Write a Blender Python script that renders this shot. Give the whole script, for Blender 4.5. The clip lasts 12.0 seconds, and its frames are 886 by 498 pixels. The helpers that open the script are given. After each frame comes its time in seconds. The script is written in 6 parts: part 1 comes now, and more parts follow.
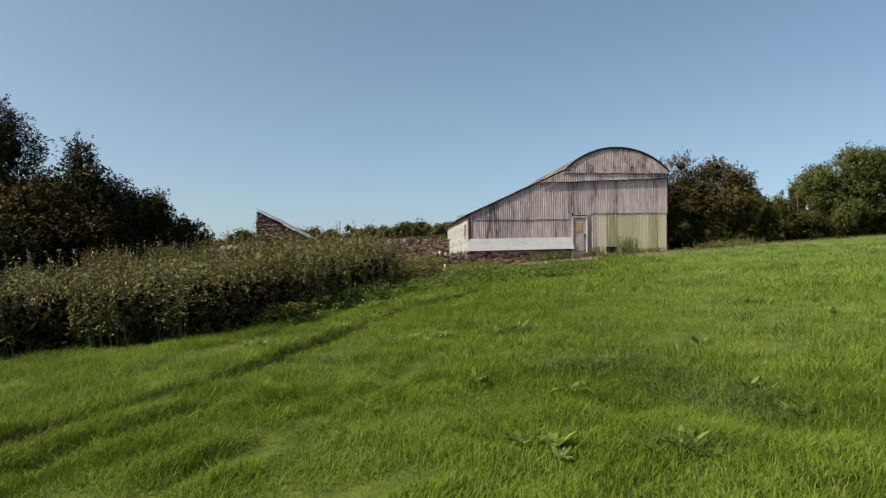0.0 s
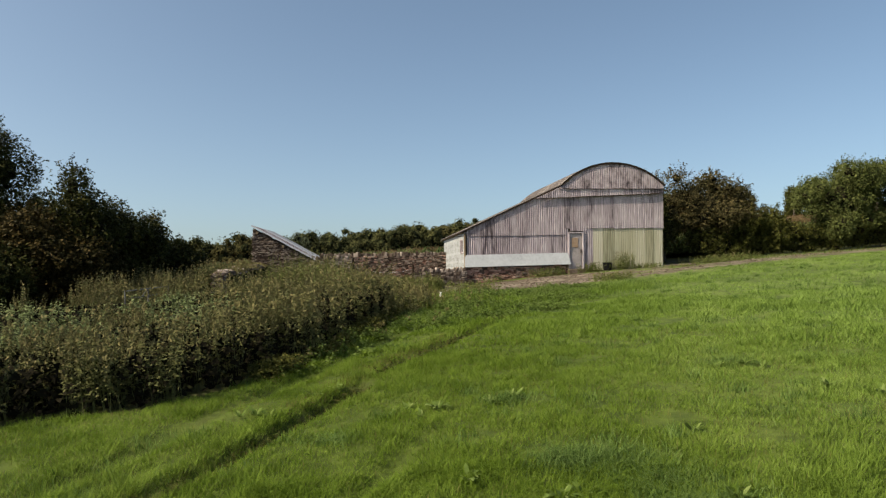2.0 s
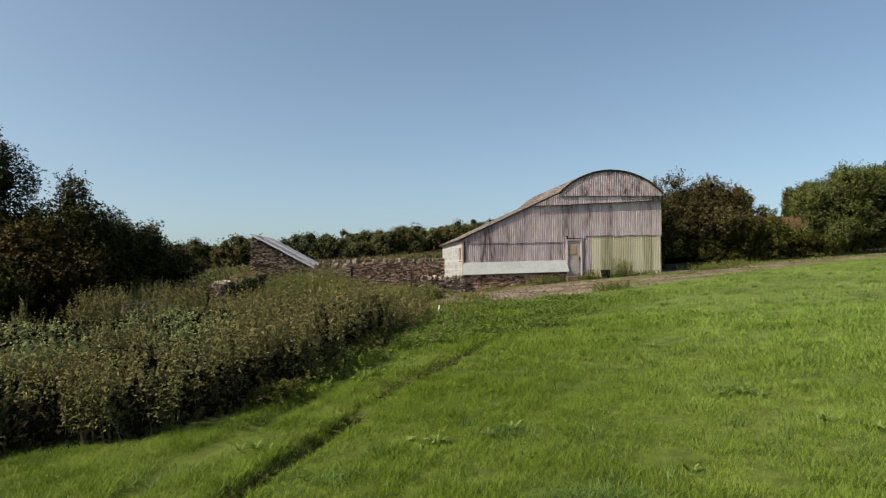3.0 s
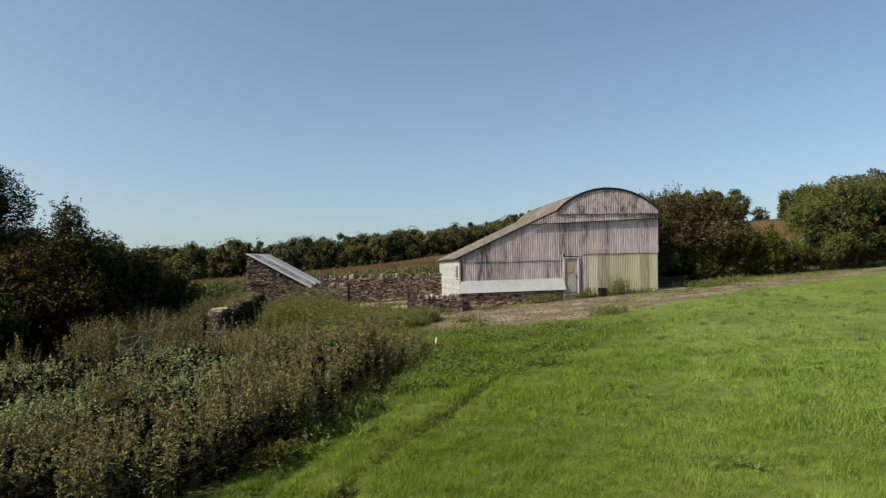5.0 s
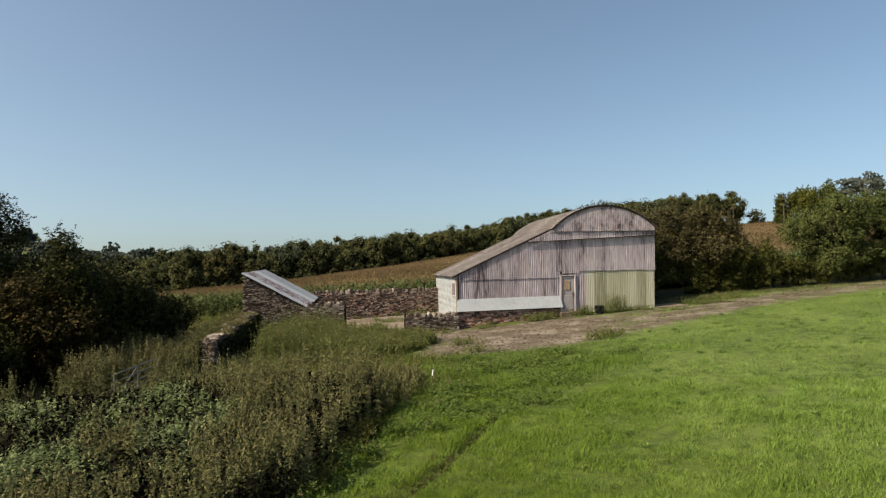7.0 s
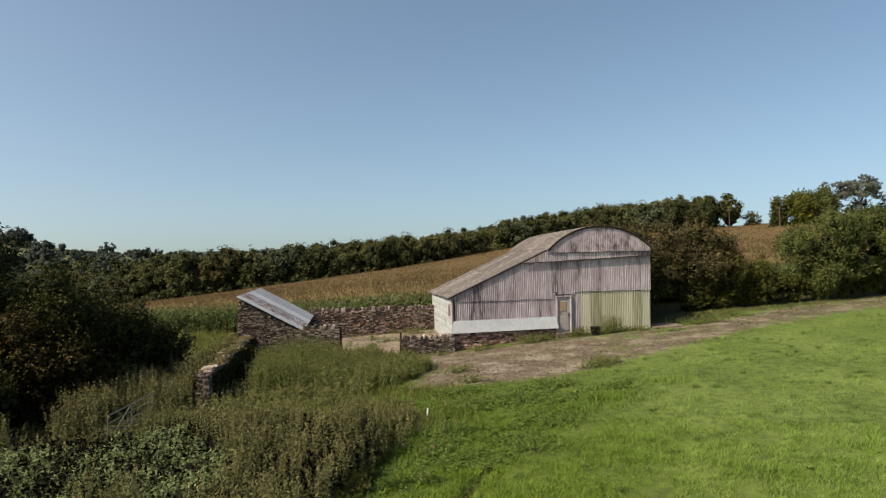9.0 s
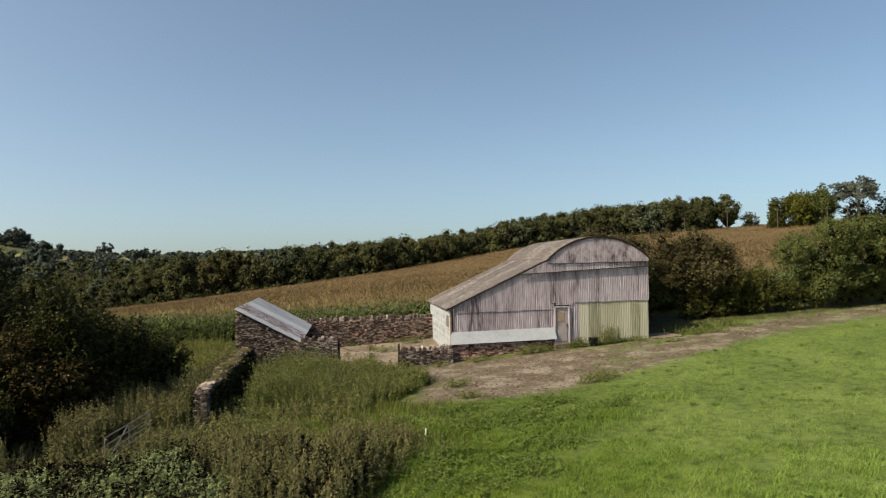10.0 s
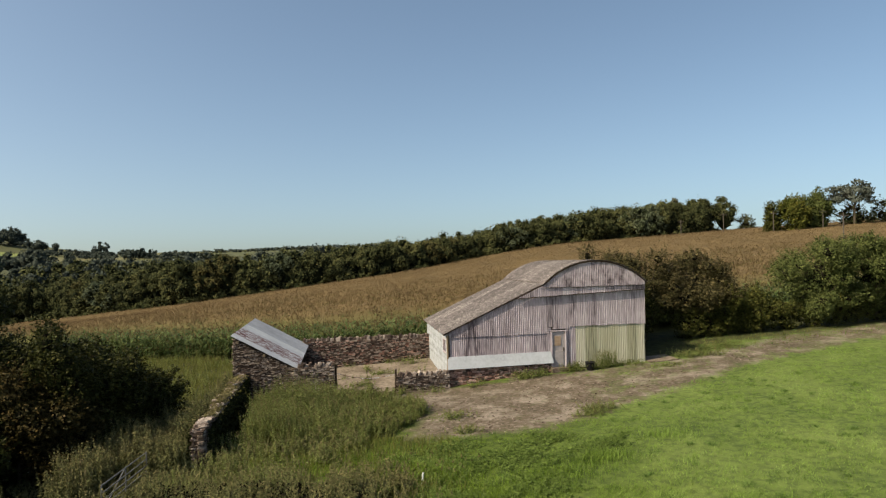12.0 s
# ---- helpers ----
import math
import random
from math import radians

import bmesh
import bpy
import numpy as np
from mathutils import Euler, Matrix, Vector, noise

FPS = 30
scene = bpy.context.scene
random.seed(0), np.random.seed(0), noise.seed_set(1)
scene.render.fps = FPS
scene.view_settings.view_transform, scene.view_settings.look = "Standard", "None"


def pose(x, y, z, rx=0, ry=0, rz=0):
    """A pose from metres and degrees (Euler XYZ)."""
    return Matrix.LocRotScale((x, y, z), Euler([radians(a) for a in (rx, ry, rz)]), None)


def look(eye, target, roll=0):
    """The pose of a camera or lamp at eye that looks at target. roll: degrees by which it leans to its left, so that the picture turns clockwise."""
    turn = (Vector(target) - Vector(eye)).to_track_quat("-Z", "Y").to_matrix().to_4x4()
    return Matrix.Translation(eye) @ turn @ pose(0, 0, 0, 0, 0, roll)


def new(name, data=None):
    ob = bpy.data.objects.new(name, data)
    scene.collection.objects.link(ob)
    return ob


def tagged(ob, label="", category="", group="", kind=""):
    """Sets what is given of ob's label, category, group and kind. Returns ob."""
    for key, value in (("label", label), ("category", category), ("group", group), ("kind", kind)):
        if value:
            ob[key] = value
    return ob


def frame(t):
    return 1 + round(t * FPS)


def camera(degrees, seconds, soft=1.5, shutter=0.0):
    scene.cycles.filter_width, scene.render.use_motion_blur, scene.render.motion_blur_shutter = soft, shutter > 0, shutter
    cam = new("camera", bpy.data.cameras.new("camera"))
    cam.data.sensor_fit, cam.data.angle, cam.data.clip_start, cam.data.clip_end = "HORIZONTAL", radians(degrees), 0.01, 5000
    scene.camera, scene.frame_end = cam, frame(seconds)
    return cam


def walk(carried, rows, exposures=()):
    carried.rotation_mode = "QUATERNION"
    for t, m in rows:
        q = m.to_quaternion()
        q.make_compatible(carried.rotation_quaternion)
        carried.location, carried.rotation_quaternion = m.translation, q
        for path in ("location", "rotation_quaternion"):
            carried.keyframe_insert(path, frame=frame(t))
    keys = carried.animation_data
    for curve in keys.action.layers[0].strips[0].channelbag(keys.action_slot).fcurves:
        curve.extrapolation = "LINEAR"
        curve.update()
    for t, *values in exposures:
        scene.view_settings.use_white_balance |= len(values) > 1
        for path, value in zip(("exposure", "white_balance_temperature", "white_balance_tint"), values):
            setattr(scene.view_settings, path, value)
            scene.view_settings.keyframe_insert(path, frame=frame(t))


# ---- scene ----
cam = camera(67.4, 12.0, soft=1.25)
METRES, EYE, TILT, LEAN, TURN = 7.0, 1.5, 0.4, 0.5, 0.0
ROWS = [
    (0.0, 0.0, 0.0, 0.0, -0.0, -0.0, 0.0),
    (0.5, 0.0019, 0.0019, 0.0313, -0.06, -0.01, 0.05),
    (1.0, 0.005, 0.0024, 0.0657, -0.12, -0.02, 0.09),
    (1.5, 0.0061, 0.0026, 0.0977, -0.18, -0.03, 0.12),
    (2.0, 0.0074, 0.0018, 0.131, -0.23, -0.03, 0.17),
    (2.5, 0.0078, -0.0, 0.1619, -0.28, -0.05, 0.21),
    (3.0, 0.0073, -0.0014, 0.1953, -0.37, -0.07, 0.24),
    (5.0, 0.0093, 0.0022, 0.3504, -0.62, -0.15, 0.39),
    (5.5, 0.0105, 0.004, 0.3878, -0.68, -0.15, 0.44),
    (6.0, 0.0118, 0.0074, 0.428, -0.74, -0.18, 0.47),
    (6.5, 0.0123, 0.011, 0.4639, -0.81, -0.2, 0.49),
    (7.0, 0.0123, 0.0133, 0.5006, -0.9, -0.23, 0.51),
    (9.0, 0.0248, 0.0212, 0.686, -1.17, -0.39, 0.67),
    (9.5, 0.0271, 0.0246, 0.7297, -1.23, -0.42, 0.72),
    (10.0, 0.0277, 0.0278, 0.7811, -1.32, -0.47, 0.77),
    (10.5, 0.0279, 0.0298, 0.8302, -1.4, -0.52, 0.79),
    (11.0, 0.0285, 0.0312, 0.8901, -1.46, -0.59, 0.82),
    (11.5, 0.0309, 0.0321, 0.9484, -1.52, -0.65, 0.86),
    (12.0, 0.0321, 0.0316, 0.998, -1.6, -0.7, 0.89),
]
walk(cam, [(t, pose(0, 0, EYE, TILT, LEAN, TURN) @ pose(METRES * x, METRES * y, METRES * z, 90 + pitch, roll, yaw)) for t, x, y, z, yaw, pitch, roll in ROWS], [(0.0, 0.6, 7250, 0.5), (12.0, 0.6, 7250, 0.5)])

# ---- world, sun, exposure ----
SUN_AZ = Vector((-0.93, -0.367)).normalized()
SUN_EL = radians(42)
world = bpy.data.worlds.new("sky")
scene.world = world
world.use_nodes = True
wn = world.node_tree.nodes
sky = wn.new("ShaderNodeTexSky")
sky.sky_type = 'NISHITA'
sky.sun_disc = False
sky.sun_elevation = SUN_EL
sky.sun_rotation = math.atan2(SUN_AZ.x, SUN_AZ.y)
sky.altitude = 0
sky.air_density, sky.dust_density, sky.ozone_density = 0.7, 2.4, 1.6
wn["Background"].inputs[1].default_value = 0.124
# the lowest degrees of the sky are veiled, so its tint there is that of the sky a little higher
way, veil = wn.new("ShaderNodeTexCoord"), wn.new("ShaderNodeMapping")
veil.inputs["Location"].default_value, veil.inputs["Scale"].default_value = (0, 0, 0.05), (1, 1, 0.95)
world.node_tree.links.new(way.outputs["Generated"], veil.inputs["Vector"])
world.node_tree.links.new(veil.outputs[0], sky.inputs[0])
world.node_tree.links.new(sky.outputs[0], wn["Background"].inputs[0])
sun_data = bpy.data.lights.new("sun", 'SUN')
sun_data.energy, sun_data.angle, sun_data.color = 5.0, radians(0.5), (1.0, 0.86, 0.73)
sun = new("sun", sun_data)
sun.matrix_world = look((0, 0, 0), Vector((-SUN_AZ.x, -SUN_AZ.y, -math.tan(SUN_EL))))

# ---- small helpers ----


def smooth(a, b, x):
    t = np.clip((np.asarray(x, float) - a) / (b - a), 0, 1)
    return t * t * (3 - 2 * t)


def wav(x, y, f, s=0.0):
    """A cheap soft noise of sines, about -1 to 1."""
    return (np.sin(x * f + 1.7 * np.sin(y * f * 0.7 + s) + s) + np.sin(y * f * 1.1 + 1.3 * np.sin(x * f * 0.8 - s) + 2 * s)) / 2


def seg_dist(x, y, pts):
    """Distance from a polyline, and the share of its length."""
    best = np.full(np.shape(x), 1e9)
    for (ax, ay), (bx, by) in zip(pts, pts[1:]):
        dx, dy = bx - ax, by - ay
        t = np.clip(((x - ax) * dx + (y - ay) * dy) / (dx * dx + dy * dy), 0, 1)
        best = np.minimum(best, np.hypot(x - ax - t * dx, y - ay - t * dy))
    return best


def inside(x, y, poly):
    x, y = np.asarray(x, float), np.asarray(y, float)
    got = np.zeros(x.shape, bool)
    for (ax, ay), (bx, by) in zip(poly, poly[1:] + poly[:1]):
        cross = ((ay > y) != (by > y)) & (x < (bx - ax) * (y - ay) / (by - ay + 1e-12) + ax)
        got ^= cross
    return got


RUT_A = [(-5.4, 2.6), (-3.5, 5.1), (-2.75, 6.4), (-2.34, 7.2), (-1.92, 8.24), (-1.33, 9.8), (-0.78, 11.7), (-0.05, 13.0), (0.68, 14.7), (1.3, 16.2), (2.2, 17.9), (3.0, 19.4)]
RUT_B = [(-6.4, 2.8), (-5.0, 4.7), (-4.1, 6.3), (-3.5, 7.6), (-3.05, 9.1), (-2.6, 10.4), (-2.0, 11.9), (-1.35, 14.0), (-0.7, 15.7), (0.3, 17.8)]
RUT_C = [(-4.2, 2.8), (-3.0, 4.5), (-2.75, 5.05), (-2.4, 5.55), (-2.05, 6.3)]
RUT_D = [(-2.3, 3.2), (-1.4, 4.8), (-1.2, 5.25), (-0.95, 5.6), (-0.5, 6.6), (-0.1, 7.6)]


def height(x, y):
    x, y = np.asarray(x, float), np.asarray(y, float)
    yp = np.maximum(y, 0)
    d = np.hypot(x, y)
    near = 0.78 * (1 - np.exp(-(yp / 11) ** 1.4)) + 0.058 * np.clip(x, -120, 140)
    near = near + 3.4 * smooth(-10, 42, x) * smooth(50, 185, y) - 0.055 * np.clip(-2 - x, 0, 118) * smooth(55, 150, y) * smooth(275, 195, y)
    near = near + 0.03 * wav(x, y, 0.9) * smooth(60, 30, d) + 0.012 * wav(x, y, 3.1, 1.0) * smooth(30, 15, d)
    ruts = np.exp(-(seg_dist(x, y, RUT_A) / 0.12) ** 2) * (0.04 + 0.22 * smooth(6.2, 7.1, y) * smooth(10.8, 9.6, y) + (0.05 * np.sin(1.7 * y) - 0.02) * smooth(10, 11, y) + 0.15 * smooth(12.3, 13.2, y) * smooth(17.2, 16.2, y)) + np.exp(-(seg_dist(x, y, RUT_B) / 0.2) ** 2) * (0.08 + 0.06 * np.sin(1.9 * y))
    ruts = ruts + np.exp(-(seg_dist(x, y, RUT_C) / 0.16) ** 2) * (0.09 + 0.04 * np.sin(2.7 * y)) + np.exp(-(seg_dist(x, y, RUT_D) / 0.16) ** 2) * (0.05 + 0.04 * np.sin(3.1 * y))
    near = near - ruts * smooth(24, 15, y) - 0.17 * np.exp(-((x - 1.75) ** 2 + ((y - 5.6) * 0.8) ** 2) / 0.5) - 0.12 * np.exp(-((x - 2.5) ** 2 + (y - 4.6) ** 2) / 0.4)
    near = near - 0.26 * np.exp(-((x - 1.2) / 3.4) ** 2 - ((y - 35.6) / 2.6) ** 2)
    far = 2.5 + 3.0 * smooth(400, 1200, d) + 3 * wav(x, y, 0.004, 2.0)
    far = far + 36 * np.exp(-(((x + 585) / 112) ** 2 + ((y - 780) / 200) ** 2))
    return near + (far - near) * smooth(230, 480, d)


def h1(x, y):
    return float(height(x, y))


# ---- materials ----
def lit_along_x(n, l, geo, colour, x0, x1, gain):
    """Puts the brighter, bluer light towards the pasture's right into the grass colour, along x."""
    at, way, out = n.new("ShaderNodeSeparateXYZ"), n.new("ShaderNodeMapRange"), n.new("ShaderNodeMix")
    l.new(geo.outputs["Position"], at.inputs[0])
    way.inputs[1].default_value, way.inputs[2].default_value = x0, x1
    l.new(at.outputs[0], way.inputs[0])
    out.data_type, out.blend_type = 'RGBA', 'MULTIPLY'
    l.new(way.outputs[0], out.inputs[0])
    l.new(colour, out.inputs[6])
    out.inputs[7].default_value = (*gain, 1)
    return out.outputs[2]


def material(name, tones, scale=1.0, fine=12.0, rough=0.85, bump=0.2, metal=0.0, by="", stretch=(1, 1, 1), spec=0.04, spread=0.32, through_light=0.0, tight=0.22, pale=None):
    """Two scales of noise between the tones, with relief; by: Island or Object, for piece by piece variation."""
    m = bpy.data.materials.new(name)
    m.use_nodes = True
    n, l = m.node_tree.nodes, m.node_tree.links
    b = n["Principled BSDF"]
    b.inputs["Roughness"].default_value, b.inputs["Metallic"].default_value = rough, metal
    b.inputs["Specular IOR Level"].default_value = spec
    geo = n.new("ShaderNodeNewGeometry")
    mapping = n.new("ShaderNodeMapping")
    mapping.inputs["Scale"].default_value = stretch
    l.new(geo.outputs["Position"], mapping.inputs["Vector"])
    big, small = n.new("ShaderNodeTexNoise"), n.new("ShaderNodeTexNoise")
    for node, s, det in ((big, scale, 4), (small, fine, 6)):
        node.inputs["Scale"].default_value, node.inputs["Detail"].default_value, node.inputs["Roughness"].default_value = s, det, 0.6
        l.new(mapping.outputs[0], node.inputs["Vector"])
    mix = n.new("ShaderNodeMath")
    mix.operation = 'MULTIPLY_ADD'
    mix.inputs[1].default_value = 0.5
    half = n.new("ShaderNodeMath")
    half.operation = 'MULTIPLY'
    half.inputs[1].default_value = 0.5
    l.new(big.outputs[0], half.inputs[0])
    l.new(small.outputs[0], mix.inputs[0])
    l.new(half.outputs[0], mix.inputs[2])
    value = mix.outputs[0]
    if by:
        pick = geo.outputs["Random Per Island"] if by == "Island" else n.new("ShaderNodeObjectInfo").outputs["Random"]
        add = n.new("ShaderNodeMath")
        add.operation = 'MULTIPLY_ADD'
        add.inputs[1].default_value = spread
        l.new(pick, add.inputs[0])
        off = n.new("ShaderNodeMath")
        off.operation = 'SUBTRACT'
        off.inputs[1].default_value = spread / 2
        l.new(value, off.inputs[0])
        l.new(off.outputs[0], add.inputs[2])
        value = add.outputs[0]
    ramp = n.new("ShaderNodeValToRGB")
    el = ramp.color_ramp.elements
    lo, hi = 0.5 - tight, 0.5 + tight
    for i, c in enumerate(tones):
        at = lo + (hi - lo) * i / max(1, len(tones) - 1)
        e = el[i] if i < 2 else el.new(at)
        e.position, e.color = at, (*c, 1)
    l.new(value, ramp.inputs[0])
    shade = ramp.outputs[0]
    if pale:
        shade = lit_along_x(n, l, geo, shade, *pale)
    l.new(shade, b.inputs["Base Color"])
    if bump:
        bp = n.new("ShaderNodeBump")
        bp.inputs["Strength"].default_value, bp.inputs["Distance"].default_value = bump, 0.05
        l.new(small.outputs[0], bp.inputs["Height"])
        l.new(bp.outputs[0], b.inputs["Normal"])
    if through_light:
        tr = n.new("ShaderNodeBsdfTranslucent")
        l.new(shade, tr.inputs[0])
        sh = n.new("ShaderNodeMixShader")
        sh.inputs[0].default_value = through_light
        l.new(b.outputs[0], sh.inputs[1])
        l.new(tr.outputs[0], sh.inputs[2])
        l.new(sh.outputs[0], n["Material Output"].inputs["Surface"])
    return m


M = {}
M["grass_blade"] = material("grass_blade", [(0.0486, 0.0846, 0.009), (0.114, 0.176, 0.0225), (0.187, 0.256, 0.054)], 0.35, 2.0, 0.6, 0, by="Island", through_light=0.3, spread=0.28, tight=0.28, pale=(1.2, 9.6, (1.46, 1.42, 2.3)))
M["dark_grass"] = material("dark_grass", [(0.0432, 0.0792, 0.0168), (0.0888, 0.146, 0.036), (0.156, 0.228, 0.072)], 0.5, 3.0, 0.6, 0, by="Island", through_light=0.25, spread=0.4)
M["hay_blade"] = material("hay_blade", [(0.0703, 0.0829, 0.0207), (0.118, 0.126, 0.0355), (0.174, 0.167, 0.0592)], 0.3, 2.0, 0.7, 0, by="Island", through_light=0.35)
M["nettle_leaf"] = material("nettle_leaf", [(0.0433, 0.049, 0.0194), (0.0958, 0.101, 0.0399), (0.154, 0.153, 0.0661)], 0.5, 3.0, 0.7, 0, by="Island", through_light=0.04, spread=0.24)
M["seed"] = material("seed", [(0.0829, 0.0763, 0.0348), (0.137, 0.121, 0.0563), (0.199, 0.174, 0.087)], 0.6, 3.0, 0.8, 0, by="Island", through_light=0.1)
M["bramble_leaf"] = material("bramble_leaf", [(0.066, 0.0894, 0.0373), (0.14, 0.175, 0.0738), (0.256, 0.291, 0.144)], 0.5, 3.0, 0.5, 0, by="Island", through_light=0.2)
# thicket leaves: tones darkened for its shaded side, top tone kept for lit leaves
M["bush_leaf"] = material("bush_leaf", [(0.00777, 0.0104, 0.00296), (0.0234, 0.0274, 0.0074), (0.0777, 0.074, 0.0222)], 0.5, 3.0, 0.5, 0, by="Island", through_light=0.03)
M["red_leaf"] = material("red_leaf", [(0.0101, 0.0108, 0.0037), (0.0304, 0.026, 0.00888), (0.094, 0.0664, 0.0252)], 0.6, 3.0, 0.5, 0, by="Island", through_light=0.03)
M["russet_leaf"] = material("russet_leaf", [(0.0232, 0.0243, 0.0104), (0.0638, 0.0567, 0.0247), (0.136, 0.108, 0.052)], 0.6, 3.0, 0.6, 0, by="Island", through_light=0.05)
M["hedge_leaf"] = material("hedge_leaf", [(0.0207, 0.026, 0.00666), (0.0518, 0.0577, 0.0148), (0.111, 0.105, 0.0296)], 0.5, 3.0, 0.5, 0, by="Island", through_light=0.08)
M["oak_leaf"] = material("oak_leaf", [(0.0314, 0.0424, 0.0132), (0.0672, 0.0827, 0.0264), (0.125, 0.136, 0.0456)], 0.5, 3.0, 0.6, 0, by="Island", spread=0.24, through_light=0.08)
# shade between the far wood's leaves, painted as a dark crown inside
M["wood_shade"] = material("wood_shade", [(0.006, 0.008, 0.004), (0.016, 0.02, 0.008)], 0.3, 1.2, 0.95, 0.6)
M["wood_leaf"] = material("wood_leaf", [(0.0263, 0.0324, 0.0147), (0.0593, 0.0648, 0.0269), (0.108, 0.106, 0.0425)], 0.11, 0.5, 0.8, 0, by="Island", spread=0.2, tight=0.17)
# the same painted shade for distant crowns, greyed for haze
M["far_hazy_shade"] = material("far_hazy_shade", [(0.024, 0.03, 0.026), (0.036, 0.044, 0.038)], 0.02, 0.5, 0.95, 0)
M["willow_leaf"] = material("willow_leaf", [(0.035, 0.046, 0.03), (0.075, 0.09, 0.055), (0.12, 0.135, 0.08)], 0.11, 0.5, 0.8, 0, by="Island", spread=0.2, tight=0.17)
M["brown_wood_leaf"] = material("brown_wood_leaf", [(0.0308, 0.0308, 0.0132), (0.066, 0.0616, 0.0242), (0.11, 0.0968, 0.0385)], 0.11, 0.5, 0.8, 0, by="Island", spread=0.2, tight=0.17)
M["pine_leaf"] = material("pine_leaf", [(0.05, 0.06, 0.05), (0.1, 0.115, 0.094), (0.16, 0.175, 0.145)], 0.3, 1.0, 0.7, 0, by="Island", spread=0.2)
M["field_leaf"] = material("field_leaf", [(0.0444, 0.0577, 0.0133), (0.0962, 0.104, 0.0237), (0.17, 0.152, 0.0333)], 0.25, 1.0, 0.6, 0, by="Island", through_light=0.2)
# grey-blue leaf tones carry the haze of distance in the colour
M["far_hazy_leaf"] = material("far_hazy_leaf", [(0.04, 0.05, 0.042), (0.075, 0.088, 0.07)], 0.02, 0.5, 0.9, 0, by="Island", spread=0.25)
M["green_leaf"] = material("green_leaf", [(0.074, 0.0925, 0.0259), (0.132, 0.154, 0.0474), (0.192, 0.211, 0.0814)], 0.5, 3.0, 0.55, 0, by="Island", through_light=0.3)
M["weed_leaf"] = material("weed_leaf", [(0.0518, 0.0829, 0.0178), (0.0925, 0.135, 0.0311), (0.144, 0.192, 0.0555)], 0.5, 3.0, 0.55, 0, by="Island", through_light=0.2)
M["dock_leaf"] = material("dock_leaf", [(0.085, 0.135, 0.028), (0.15, 0.215, 0.055), (0.24, 0.3, 0.105)], 2, 9, 0.6, 0.1, by="Island", through_light=0.45)
# near black: painted shade for the depth of crowns and of the nettle bed
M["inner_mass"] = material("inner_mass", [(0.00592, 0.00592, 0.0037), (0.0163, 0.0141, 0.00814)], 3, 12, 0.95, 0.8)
M["bark"] = material("bark", [(0.037, 0.0296, 0.0222), (0.104, 0.0888, 0.0666)], 4, 30, 0.9, 0.5, stretch=(1, 1, 0.2))
M["maize_leaf"] = material("maize_leaf", [(0.0255, 0.0442, 0.0152), (0.0638, 0.0918, 0.0314), (0.14, 0.162, 0.0646)], 0.5, 3.0, 0.5, 0, by="Island", through_light=0.2)
M["maize_dry"] = material("maize_dry", [(0.055, 0.0507, 0.0195), (0.0969, 0.0791, 0.033), (0.142, 0.108, 0.0494)], 0.1, 2.0, 0.7, 0, by="Island", through_light=0.2)
M["tassel"] = material("tassel", [(0.0808, 0.0556, 0.0296), (0.123, 0.0847, 0.0454), (0.161, 0.117, 0.0641)], 0.1, 2.0, 0.8, 0, by="Island", through_light=0.2)
M["canopy"] = material("canopy", [(0.0618, 0.0493, 0.0242), (0.106, 0.0758, 0.0391), (0.151, 0.111, 0.0586)], 0.12, 6.0, 0.9, 0.9)
def greener(m, amount, colour):
    """Blends a fresh green into a material by a mesh attribute."""
    n, l = m.node_tree.nodes, m.node_tree.links
    b = n["Principled BSDF"]
    a, x = n.new("ShaderNodeAttribute"), n.new("ShaderNodeMix")
    a.attribute_name, x.data_type = amount, 'RGBA'
    l.new(a.outputs["Fac"], x.inputs[0])
    l.new(b.inputs["Base Color"].links[0].from_socket, x.inputs[6])
    x.inputs[7].default_value = (*colour, 1)
    l.new(x.outputs[2], b.inputs["Base Color"])


greener(M["canopy"], "fresh", (0.068, 0.08, 0.027))
M["stone"] = material("stone", [(0.0518, 0.0385, 0.0326), (0.126, 0.0962, 0.0807), (0.311, 0.266, 0.237)], 1.5, 14, 0.9, 0.6, by="Object", spread=0.5)
M["red_stone"] = material("red_stone", [(0.114, 0.0627, 0.0493), (0.244, 0.142, 0.113), (0.385, 0.261, 0.219)], 1.5, 14, 0.9, 0.6, by="Object", spread=0.5)
M["stone_mass"] = material("stone_mass", [(0.0444, 0.0311, 0.0252), (0.107, 0.0784, 0.0636), (0.259, 0.215, 0.185)], 1.5, 14, 0.9, 0.6, by="Island", spread=0.6)
M["mortar"] = material("mortar", [(0.037, 0.0311, 0.0266), (0.0888, 0.074, 0.0629)], 2, 25, 0.95, 0.5)
M["sheet"] = material("sheet", [(0.0911, 0.0751, 0.0851), (0.264, 0.227, 0.249), (0.382, 0.336, 0.365), (0.492, 0.443, 0.478)], 1.3, 9.0, 0.85, 0.1, by="Object", stretch=(1, 1, 0.14), spread=0.15, tight=0.16)
M["top_sheet"] = material("top_sheet", [(0.0683, 0.0545, 0.0618), (0.246, 0.208, 0.227), (0.355, 0.307, 0.333), (0.419, 0.368, 0.398)], 1.5, 5.0, 0.85, 0.1, by="Object", stretch=(1, 1, 0.55), spread=0.08, tight=0.14)
M["green_sheet"] = material("green_sheet", [(0.17, 0.17, 0.118), (0.325, 0.318, 0.228), (0.41, 0.395, 0.305), (0.455, 0.435, 0.355)], 0.8, 9.0, 0.75, 0.1, by="Object", stretch=(1, 1, 0.06), spread=0.36, tight=0.2)
